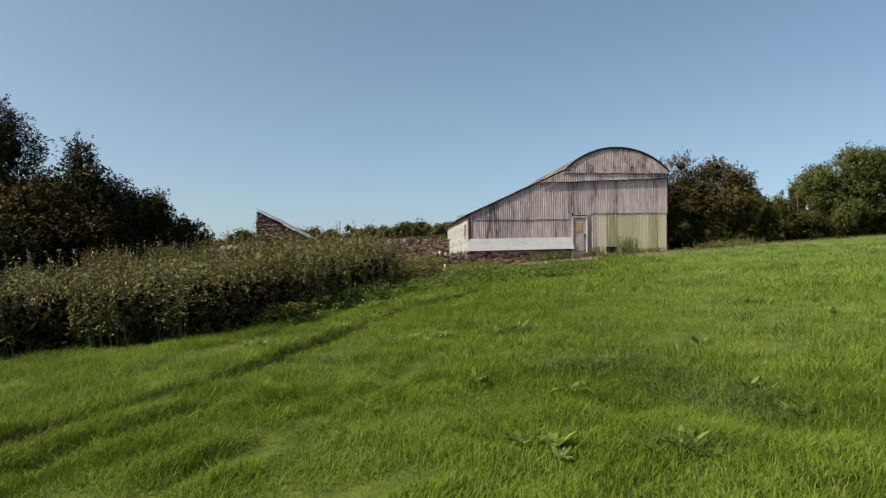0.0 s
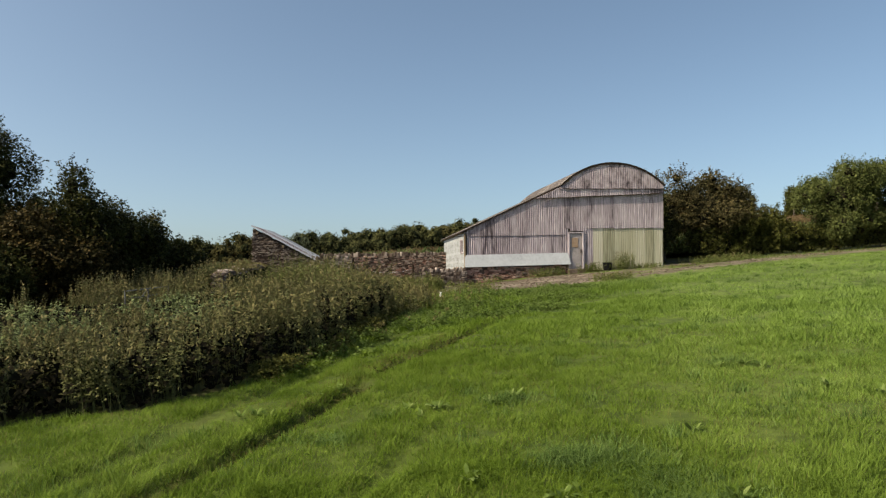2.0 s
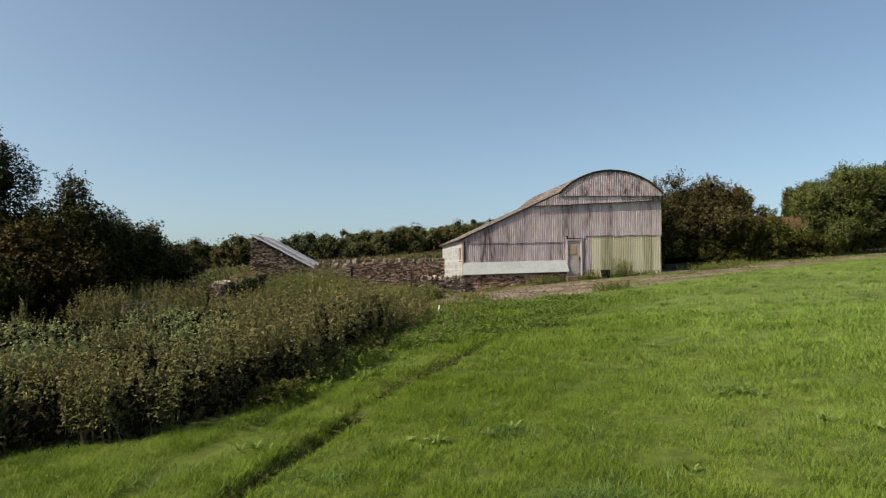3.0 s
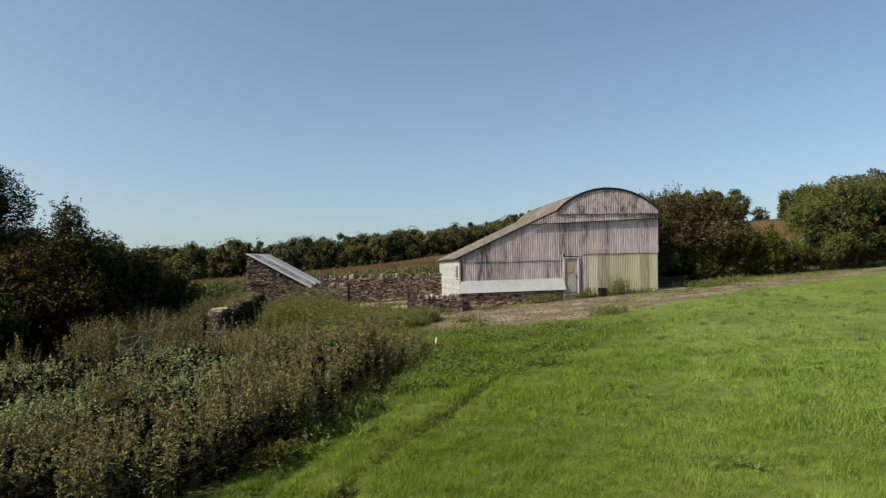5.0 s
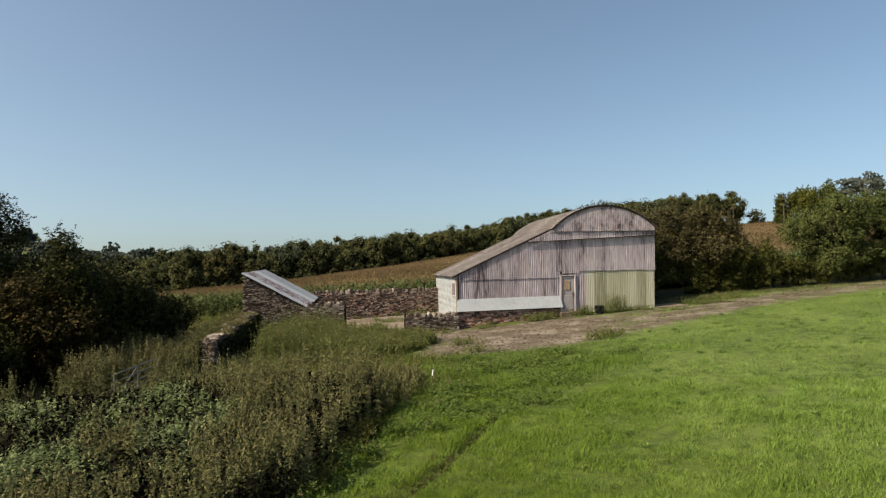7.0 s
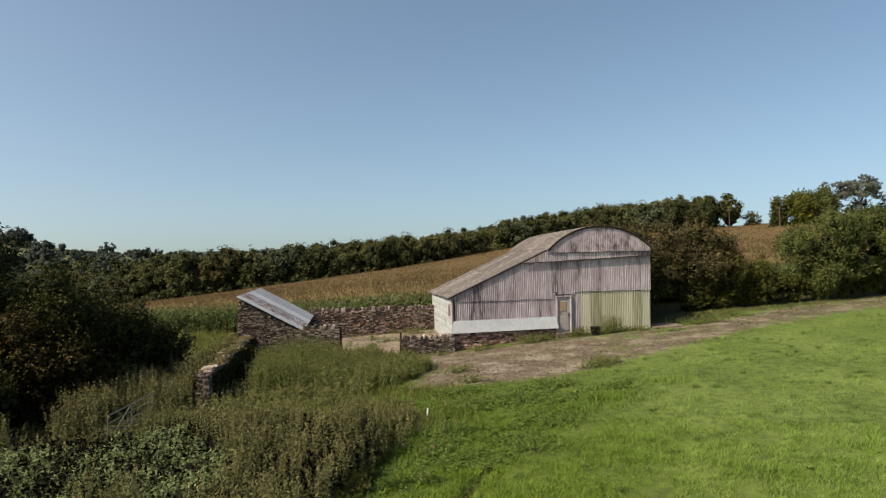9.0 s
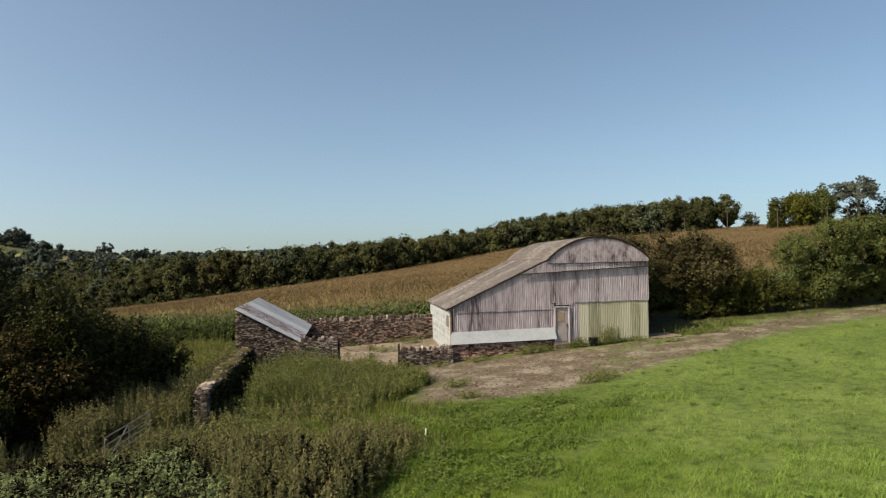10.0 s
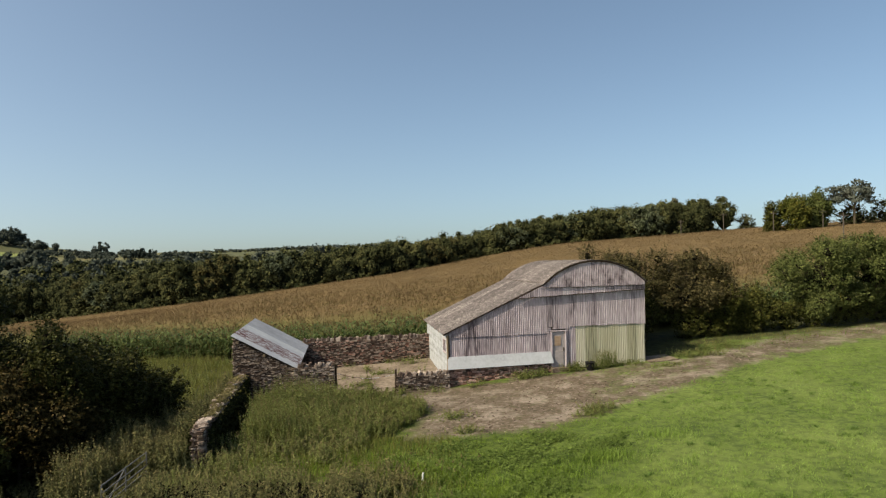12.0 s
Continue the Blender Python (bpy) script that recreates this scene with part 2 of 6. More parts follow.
M["roof_sheet"] = material("roof_sheet", [(0.0324, 0.0288, 0.0297), (0.0792, 0.0702, 0.0711), (0.122, 0.109, 0.109), (0.324, 0.297, 0.288)], 7.0, 22.0, 0.95, 0.3, by="Object", spread=0.06, tight=0.12)
M["white_paint"] = material("white_paint", [(0.113, 0.117, 0.12), (0.276, 0.293, 0.311), (0.374, 0.399, 0.43)], 1.2, 9, 0.8, 0.2, by="Object", spread=0.1, stretch=(1, 1, 2.5))
M["grey_paint"] = material("grey_paint", [(0.298, 0.316, 0.349), (0.4, 0.423, 0.46), (0.474, 0.502, 0.544)], 0.9, 8, 0.75, 0.15)
M["zinc"] = material("zinc", [(0.264, 0.282, 0.317), (0.378, 0.4, 0.44), (0.475, 0.497, 0.537)], 0.8, 6, 0.5, 0.1, metal=0.2, by="Object", spread=0.04, spec=0.3)
M["rust"] = material("rust", [(0.075, 0.026, 0.026), (0.1, 0.045, 0.044), (0.2, 0.17, 0.18), (0.39, 0.41, 0.45), (0.47, 0.495, 0.535)], 1.1, 3.4, 0.6, 0.1, metal=0.2, stretch=(2.0, 4.5, 2.0), tight=0.1, spec=0.3)
M["dull_zinc"] = material("dull_zinc", [(0.17, 0.185, 0.215), (0.27, 0.29, 0.33), (0.36, 0.385, 0.43)], 0.8, 6, 0.55, 0.1, metal=0.2, by="Object", spread=0.08, spec=0.3)
M["old_wood"] = material("old_wood", [(0.0888, 0.0666, 0.0444), (0.192, 0.148, 0.104), (0.296, 0.229, 0.148)], 2, 14, 0.85, 0.3, stretch=(1, 1, 0.25))
M["door_paint"] = material("door_paint", [(0.205, 0.177, 0.172), (0.307, 0.279, 0.279), (0.372, 0.344, 0.349)], 1.6, 8, 0.75, 0.1)
M["bare_ply"] = material("bare_ply", [(0.2, 0.135, 0.09), (0.3, 0.215, 0.15), (0.36, 0.29, 0.235)], 1.6, 8, 0.75, 0.1)
M["dark_metal"] = material("dark_metal", [(0.0222, 0.0185, 0.0148), (0.0666, 0.0444, 0.0333)], 4, 20, 0.7, 0.2, metal=0.4)
M["black_plastic"] = material("black_plastic", [(0.00592, 0.00592, 0.00666), (0.0148, 0.0148, 0.0163)], 3, 20, 0.45, 0.1)
M["concrete"] = material("concrete", [(0.066, 0.0528, 0.0378), (0.158, 0.129, 0.101), (0.242, 0.207, 0.172)], 0.6, 5, 0.9, 0.4, tight=0.14)
M["galvanised"] = material("galvanised", [(0.104, 0.104, 0.104), (0.192, 0.192, 0.192)], 4, 20, 0.6, 0.1, metal=0.4)
M["white_plastic"] = material("white_plastic", [(0.602, 0.602, 0.585), (0.705, 0.705, 0.688)], 3, 20, 0.5, 0)
M["pole_wood"] = material("pole_wood", [(0.0666, 0.0577, 0.0488), (0.126, 0.111, 0.0962)], 2, 10, 0.9, 0)


def ground_material():
    m = bpy.data.materials.new("ground")
    m.use_nodes = True
    n, l = m.node_tree.nodes, m.node_tree.links
    b = n["Principled BSDF"]
    b.inputs["Roughness"].default_value, b.inputs["Specular IOR Level"].default_value = 0.9, 0.2
    geo = n.new("ShaderNodeNewGeometry")

    def noise_tex(s, det=5):
        t = n.new("ShaderNodeTexNoise")
        t.inputs["Scale"].default_value, t.inputs["Detail"].default_value, t.inputs["Roughness"].default_value = s, det, 0.62
        l.new(geo.outputs["Position"], t.inputs["Vector"])
        return t.outputs[0]

    def ramp(value, stops):
        r = n.new("ShaderNodeValToRGB")
        for i, (p, c) in enumerate(stops):
            e = r.color_ramp.elements[i] if i < 2 else r.color_ramp.elements.new(p)
            e.position, e.color = p, (*c, 1)
        l.new(value, r.inputs[0])
        return r.outputs[0]

    def blend(a, c, f):
        x = n.new("ShaderNodeMix")
        x.data_type = 'RGBA'
        l.new(f, x.inputs[0]), l.new(a, x.inputs[6]), l.new(c, x.inputs[7])
        return x.outputs[2]

    def mask(name, rough_scale=1.2, hard=2.2):
        a = n.new("ShaderNodeAttribute")
        a.attribute_name = name
        v = n.new("ShaderNodeMath")
        v.operation = 'MULTIPLY_ADD'
        l.new(noise_tex(rough_scale), v.inputs[0])
        v.inputs[1].default_value = 0.9
        l.new(a.outputs["Fac"], v.inputs[2])
        r = n.new("ShaderNodeMapRange")
        r.inputs[1].default_value, r.inputs[2].default_value = 0.95 - 0.5 / hard, 0.95 + 0.5 / hard
        l.new(v.outputs[0], r.inputs[0])
        return r.outputs[0]

    grass = ramp(noise_tex(0.35), [(0.3, (0.034, 0.0537, 0.0067)), (0.5, (0.0566, 0.0817, 0.0103)), (0.7, (0.0867, 0.114, 0.0185))])
    tufts = ramp(noise_tex(3.4, 8), [(0.38, (0.00923, 0.0185, 0.0031)), (0.6, (0.0745, 0.106, 0.0155))])
    tuft_mix = n.new("ShaderNodeMix")
    tuft_mix.data_type = 'RGBA'
    tuft_mix.inputs[0].default_value = 0.48
    l.new(grass, tuft_mix.inputs[6]), l.new(tufts, tuft_mix.inputs[7])
    # brighter light on the right, multiplied into the ground's grass colour
    col = lit_along_x(n, l, geo, tuft_mix.outputs[2], 1.2, 9.6, (1.46, 1.42, 2.3))
    dirt = ramp(noise_tex(0.7, 10), [(0.36, (0.047, 0.0365, 0.025)), (0.5, (0.094, 0.0725, 0.054)), (0.61, (0.26, 0.223, 0.192))])
    weedy = ramp(noise_tex(5.2, 10), [(0.40, (0.0414, 0.0414, 0.0142)), (0.52, (0.1, 0.078, 0.058)), (0.66, (0.215, 0.18, 0.154))])
    half_mix = n.new("ShaderNodeMix")
    half_mix.data_type = 'RGBA'
    half_mix.inputs[0].default_value = 0.5
    l.new(dirt, half_mix.inputs[6]), l.new(weedy, half_mix.inputs[7])
    dirt = half_mix.outputs[2]
    under = ramp(noise_tex(2.0), [(0.35, (0.0222, 0.0259, 0.00888)), (0.65, (0.0592, 0.0629, 0.0185))])
    fields = ramp(noise_tex(0.004, 1), [(0.4, (0.0444, 0.0503, 0.0207)), (0.55, (0.0777, 0.0814, 0.0333)), (0.66, (0.126, 0.118, 0.0518))])
    col = blend(col, fields, mask("far", 0.01))
    pasture = ramp(noise_tex(0.03, 3), [(0.35, (0.111, 0.141, 0.0407)), (0.65, (0.17, 0.192, 0.0629))])
    col = blend(col, pasture, mask("pasture", 0.02, 8.0))
    col = blend(col, under, mask("rough"))
    col = blend(col, dirt, mask("bare", 1.5, 2.6))
    l.new(col, b.inputs["Base Color"])
    bp = n.new("ShaderNodeBump")
    bp.inputs["Strength"].default_value, bp.inputs["Distance"].default_value = 0.6, 0.06
    l.new(noise_tex(9.0), bp.inputs["Height"])
    l.new(bp.outputs[0], b.inputs["Normal"])
    return m


M["ground"] = ground_material()


# ---- building helpers ----
def thing(name, x=0, y=0, z=0, turn=0.0, label="", category="", group="", kind=""):
    ob = new(name)
    ob.matrix_world = pose(x, y, z, 0, 0, turn)
    return tagged(ob, label, category, group, kind)


def finish(ob, mat, parent=None, label="", flat=True):
    if mat:
        ob.data.materials.append(mat)
    if parent:
        ob.parent = parent
    if label:
        ob["label"] = label
    return ob


def part(name, bm, mat, parent=None, label=""):
    me = bpy.data.meshes.new(name)
    bm.to_mesh(me)
    bm.free()
    return finish(new(name, me), mat, parent, label)


def np_mesh(name, verts, quads=None, tris=None):
    """A mesh from arrays of corners."""
    me = bpy.data.meshes.new(name)
    verts = np.asarray(verts, np.float32).reshape(-1, 3)
    loops, starts, totals, at = [], [], [], 0
    for f, k in ((quads, 4), (tris, 3)):
        if f is None or len(f) == 0:
            continue
        f = np.asarray(f, np.int32).reshape(-1, k)
        loops.append(f.ravel())
        starts.append(at + np.arange(len(f), dtype=np.int32) * k)
        totals.append(np.full(len(f), k, np.int32))
        at += f.size
    loops, starts, totals = np.concatenate(loops), np.concatenate(starts), np.concatenate(totals)
    me.vertices.add(len(verts))
    me.vertices.foreach_set("co", verts.ravel())
    me.loops.add(len(loops))
    me.loops.foreach_set("vertex_index", loops)
    me.polygons.add(len(starts))
    me.polygons.foreach_set("loop_start", starts)
    me.polygons.foreach_set("loop_total", totals)
    me.polygons.foreach_set("use_smooth", np.zeros(len(starts), bool))
    me.update(calc_edges=True)
    me.validate()
    return me


def box(bm, x0, y0, z0, x1, y1, z1, bevel=0.0):
    r = bmesh.ops.create_cube(bm, size=1.0)
    vs = r["verts"]
    for v in vs:
        v.co = Vector(((x0 + x1) / 2 + v.co.x * (x1 - x0), (y0 + y1) / 2 + v.co.y * (y1 - y0), (z0 + z1) / 2 + v.co.z * (z1 - z0)))
    if bevel:
        es = list({e for v in vs for e in v.link_edges})
        bmesh.ops.bevel(bm, geom=es, offset=bevel, segments=1, affect='EDGES')


def bar(bm, a, c, r, sides=6, r2=None):
    """A round bar from a to c."""
    a, c = Vector(a), Vector(c)
    m = Matrix.Translation((a + c) / 2) @ (c - a).to_track_quat('Z', 'Y').to_matrix().to_4x4()
    bmesh.ops.create_cone(bm, cap_ends=True, segments=sides, radius1=r, radius2=r if r2 is None else r2, depth=(c - a).length, matrix=m)


def leaf_quads(c, size, rnd, up=0.3, aspect=0.6, face=None, loose=0.5):
    """Diamond leaves at centres c, turned at random; returns corners and quads."""
    n = len(c)
    d = rnd.normal(size=(n, 3))
    d[:, 2] *= up
    d /= np.linalg.norm(d, axis=1, keepdims=True) + 1e-9
    e = rnd.normal(size=(n, 3))
    if face is not None:
        e = e * loose + face
    e = np.cross(d, e)
    e /= np.linalg.norm(e, axis=1, keepdims=True) + 1e-9
    s = (size * rnd.uniform(0.6, 1.35, n))[:, None]
    v = np.stack([c - d * s, c + e * s * aspect - d * s * 0.1, c + d * s, c - e * s * aspect - d * s * 0.1], 1)
    return v.reshape(-1, 3), np.arange(4 * n).reshape(-1, 4)


def leaf_tris(c, size, rnd, up=0.3, aspect=0.6, face=None, loose=0.5):
    """Small pointed leaves at centres c, turned at random; returns corners and triangles."""
    n = len(c)
    d = rnd.normal(size=(n, 3))
    d[:, 2] *= up
    d /= np.linalg.norm(d, axis=1, keepdims=True) + 1e-9
    e = rnd.normal(size=(n, 3))
    if face is not None:
        e = e * loose + face
    e = np.cross(d, e)
    e /= np.linalg.norm(e, axis=1, keepdims=True) + 1e-9
    s = (size * rnd.uniform(0.6, 1.35, n))[:, None]
    v = np.stack([c - d * s * 0.6 - e * s * aspect, c - d * s * 0.6 + e * s * aspect, c + d * s * 1.2], 1)
    return v.reshape(-1, 3), np.arange(3 * n).reshape(-1, 3)


def shoot_points(lobes, per, rnd, length, along=11):
    """Leaf centres along shoots that grow outwards and up from the lobes, over a loose fill; and their outward ways."""
    out, nor = [], []
    for x, y, z, rx, ry, rz in lobes:
        size = np.array([rx, ry, rz])
        total = per * (rx * ry + ry * rz + rx * rz) / 3
        k = max(3, int(total * 0.62 / along))
        d = rnd.normal(size=(k, 3))
        d /= np.linalg.norm(d, axis=1, keepdims=True)
        start = np.array([x, y, z]) + d * size * rnd.uniform(0.62, 1.0, (k, 1))
        way = d + np.array([0, 0, 0.55]) + rnd.normal(size=(k, 3)) * 0.45
        way /= np.linalg.norm(way, axis=1, keepdims=True)
        t = rnd.uniform(0, 1, (k, along, 1))
        reach = length * rnd.uniform(0.35, 1.3, (k, 1, 1))
        wide = 0.075 * (1.25 - t) * (0.6 + length)
        p = start[:, None] + way[:, None] * reach * t + rnd.normal(size=(k, along, 3)) * wide
        out.append(p.reshape(-1, 3))
        lit = d + np.array([0, 0, 0.5])
        nor.append(np.repeat(lit / np.linalg.norm(lit, axis=1, keepdims=True), along, axis=0))
        m = max(3, int(total * 0.38))
        d = rnd.normal(size=(m, 3))
        d /= np.linalg.norm(d, axis=1, keepdims=True)
        out.append(np.array([x, y, z]) + d * size * rnd.uniform(0.5, 0.98, (m, 1)))
        nor.append(d)
    return np.concatenate(out), np.concatenate(nor)


def lobes_for(hx, hy, ht, base, rnd, count, small=0.38):
    """A tree's or bush's lobes round the origin, from z = base to ht."""
    mid, rz = (base + ht) / 2, (ht - base) / 2
    out = [(0, 0, mid, hx * 0.72, hy * 0.72, rz * 0.74)]
    for _ in range(count):
        d = rnd.normal(size=3)
        d /= np.linalg.norm(d)
        s = small * rnd.uniform(0.5, 1.15)
        k = rnd.uniform(0.62, 0.92)
        out.append((d[0] * hx * k, d[1] * hy * k, mid + d[2] * rz * k, hx * s, hy * s, rz * s * 0.9))
    return out


def ball():
    bm = bmesh.new()
    bmesh.ops.create_icosphere(bm, subdivisions=2, radius=1.0)
    v = np.array([tuple(p.co) for p in bm.verts])
    f = np.array([[p.index for p in q.verts] for q in bm.faces])
    bm.free()
    return v, f


BALL = ball()


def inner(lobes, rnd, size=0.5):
    """Lumps inside the lobes, coloured near black to stand for the crown's shade."""
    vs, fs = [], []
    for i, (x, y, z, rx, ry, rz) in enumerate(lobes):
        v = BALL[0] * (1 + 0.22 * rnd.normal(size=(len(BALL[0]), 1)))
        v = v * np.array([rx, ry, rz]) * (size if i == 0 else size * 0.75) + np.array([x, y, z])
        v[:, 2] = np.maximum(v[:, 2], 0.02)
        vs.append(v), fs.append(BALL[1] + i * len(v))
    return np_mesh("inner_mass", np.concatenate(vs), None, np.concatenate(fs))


def crooked(bm, a, way, length, r, rnd, bends=4):
    """A thin bare twig that wanders as it grows."""
    p, way = Vector(a), Vector(way).normalized()
    for i in range(bends):
        way = (way + Vector(rnd.normal(size=3) * 0.28)).normalized()
        q = p + way * length / bends
        bar(bm, p, q, r * (1 - i / bends * 0.7), 3, r * (1 - (i + 1) / bends * 0.7))
        p = q
    return p


def tree(name, x, y, rx, ry, ht, base, per, leaf, mat, seed, label, category, count=26, trunk_r=0.12, sprays=40, group="", shoot=0.4, small=0.36, bare=0):
    """A trunk with limbs, and a crown of many small leaves; bare: dead twigs that stand out of the top."""
    rnd = np.random.default_rng(seed)
    z0 = h1(x, y)
    lobes = lobes_for(rx, ry, ht * 1.02, base, rnd, count, small)
    pts, nor = shoot_points(lobes, per, rnd, shoot)
    ends = [Vector(lb[:3]) for lb in lobes[1:]]
    tw = []
    for _ in range(sprays):
        lb = lobes[1 + rnd.integers(len(lobes) - 1)]
        d = Vector(rnd.normal(size=3) * np.array([1, 1, 0.7]) + np.array([0, 0, 0.9])).normalized()
        s = Vector(lb[:3]) + Vector((d.x * lb[3], d.y * lb[4], d.z * lb[5])) * 0.8
        e = s + d * rnd.uniform(0.15, 0.42) * min(rx, 2.2) * 0.7
        tw.append((s, e))
        k = 34
        t = rnd.uniform(0, 1, (k, 1))
        pts = np.concatenate([pts, np.array(s) * (1 - t) + np.array(e) * t + rnd.normal(size=(k, 3)) * 0.06 * (1.3 - t)])
        nor = np.concatenate([nor, np.tile(np.array(d), (k, 1))])
    keep = pts[:, 2] > 0.05
    v, q = leaf_tris(pts[keep], leaf, rnd, 0.6, 0.55, nor[keep], 0.42)
    top = thing(name, x, y, z0, 0, label, category, group)
    finish(new("crown", np_mesh("crown", v, None, q)), mat, top)
    # the near-black lumps that act as shade behind the leaves
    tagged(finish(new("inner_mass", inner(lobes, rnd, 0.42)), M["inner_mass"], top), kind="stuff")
    bm = bmesh.new()
    bar(bm, (0, 0, -0.2), (0.1 * rx * 0.3, 0, ht * 0.55), trunk_r, 7, trunk_r * 0.5)
    for e in ends:
        s = Vector((0, 0, min(ht * 0.5, max(0.2, e.z * 0.45))))
        bar(bm, s, e, trunk_r * 0.35, 5, trunk_r * 0.1)
    for s, e in tw:
        bar(bm, s, e, 0.012 + trunk_r * 0.04, 3, 0.004)
    part("trunk", bm, M["bark"], top)
    if bare:
        bm = bmesh.new()
        for _ in range(bare):
            a = rnd.uniform(0, 6.28)
            s = Vector((math.cos(a) * rx * 0.5, math.sin(a) * ry * 0.4, ht * 0.86))
            d = Vector((rnd.normal() * 0.5, rnd.normal() * 0.3, 1.0))
            e = crooked(bm, s, d, rnd.uniform(0.8, 1.5), 0.013, rnd, 5)
            for _ in range(3):
                crooked(bm, s.lerp(e, rnd.uniform(0.45, 0.95)), d + Vector(rnd.normal(size=3) * 0.8), rnd.uniform(0.2, 0.5), 0.007, rnd, 3)
        tagged(part("bare_twigs", bm, M["bark"], top, "bare grey twigs"), kind="stuff")
    return top


# ---- ground: one sheet out to the horizon ----
BED_1 = [(-40, 9.0), (-6.1, 9.2), (-4.2, 9.7), (-3.4, 10.6), (-2.9, 11.9), (-2.2, 13.2), (-1.8, 16.3), (-1.2, 18.5), (-1.6, 20.2), (-5, 21.0), (-9.2, 21.6), (-9.4, 23), (-13, 24.5), (-40, 26)]
BED_2 = [(-7.2, 27.3), (-4, 26.6), (-1.4, 27.3), (0.2, 30.5), (0.0, 32.5), (-1.6, 34.3), (-2.6, 35.9), (-8.5, 35.0)]
BED_3 = [(-12.5, 22.0), (-8.9, 22.4), (-8.7, 24.9), (-9.3, 26.0), (-9.9, 29.5), (-12.5, 29.5)]
MEADOW = [(-20, 33), (-10.4, 30), (-11.8, 36), (-11.6, 46), (-16.5, 53.5), (-40, 64), (-45, 45)]
BARE = [(-0.8, 26.6), (1.6, 26.5), (4.5, 26.5), (6.6, 27.4), (8.2, 29.0), (8.6, 31.0), (9.2, 33.4), (8.6, 35.4), (7, 36.3), (3, 35.8), (0.4, 35.5), (-2.6, 35.6), (-2.2, 33.5), (0.0, 31.0)]
WORN = [(-2.5, 33), (8, 28), (11, 31.2), (18.3, 35.4), (26.5, 38.6), (34, 41), (34, 43.4), (24, 41.9), (14, 37.9), (12.9, 37.9), (1.4, 36.6), (-2.6, 36.2)]
TRACK_A = [(6.5, 29.6), (9.5, 30.8), (12.6, 32.6), (16.0, 35.2), (19.6, 38.0), (23.6, 40.2), (34, 42.2), (60, 46)]
TRACK_B = [(7.0, 32.6), (10.0, 33.6), (13.4, 35.0), (16.6, 37.0), (19.4, 39.2), (23.4, 41.4), (34, 43.4)]
CORN_EDGE = [(-70, 78), (-45, 67), (-21, 55.2), (-8, 49.2), (2, 48.2), (14, 48.6), (40, 52), (60, 55)]


def edge_y(x):
    return np.interp(x, [p[0] for p in CORN_EDGE], [p[1] for p in CORN_EDGE])


# pastures on the far hill
HILL_FIELD = [(-560, 700), (-452, 722), (-424, 737), (-352, 607), (-372, 594), (-500, 560)]
LOW_FIELD = [(-186, 352), (-255, 492), (-212, 440), (-158, 330)]
WOOD_EDGE = [(-160, 205), (-120, 191), (-100, 184), (-80, 173), (-57, 160), (-32, 164), (-9, 171), (16, 186), (40, 188), (86, 188)]


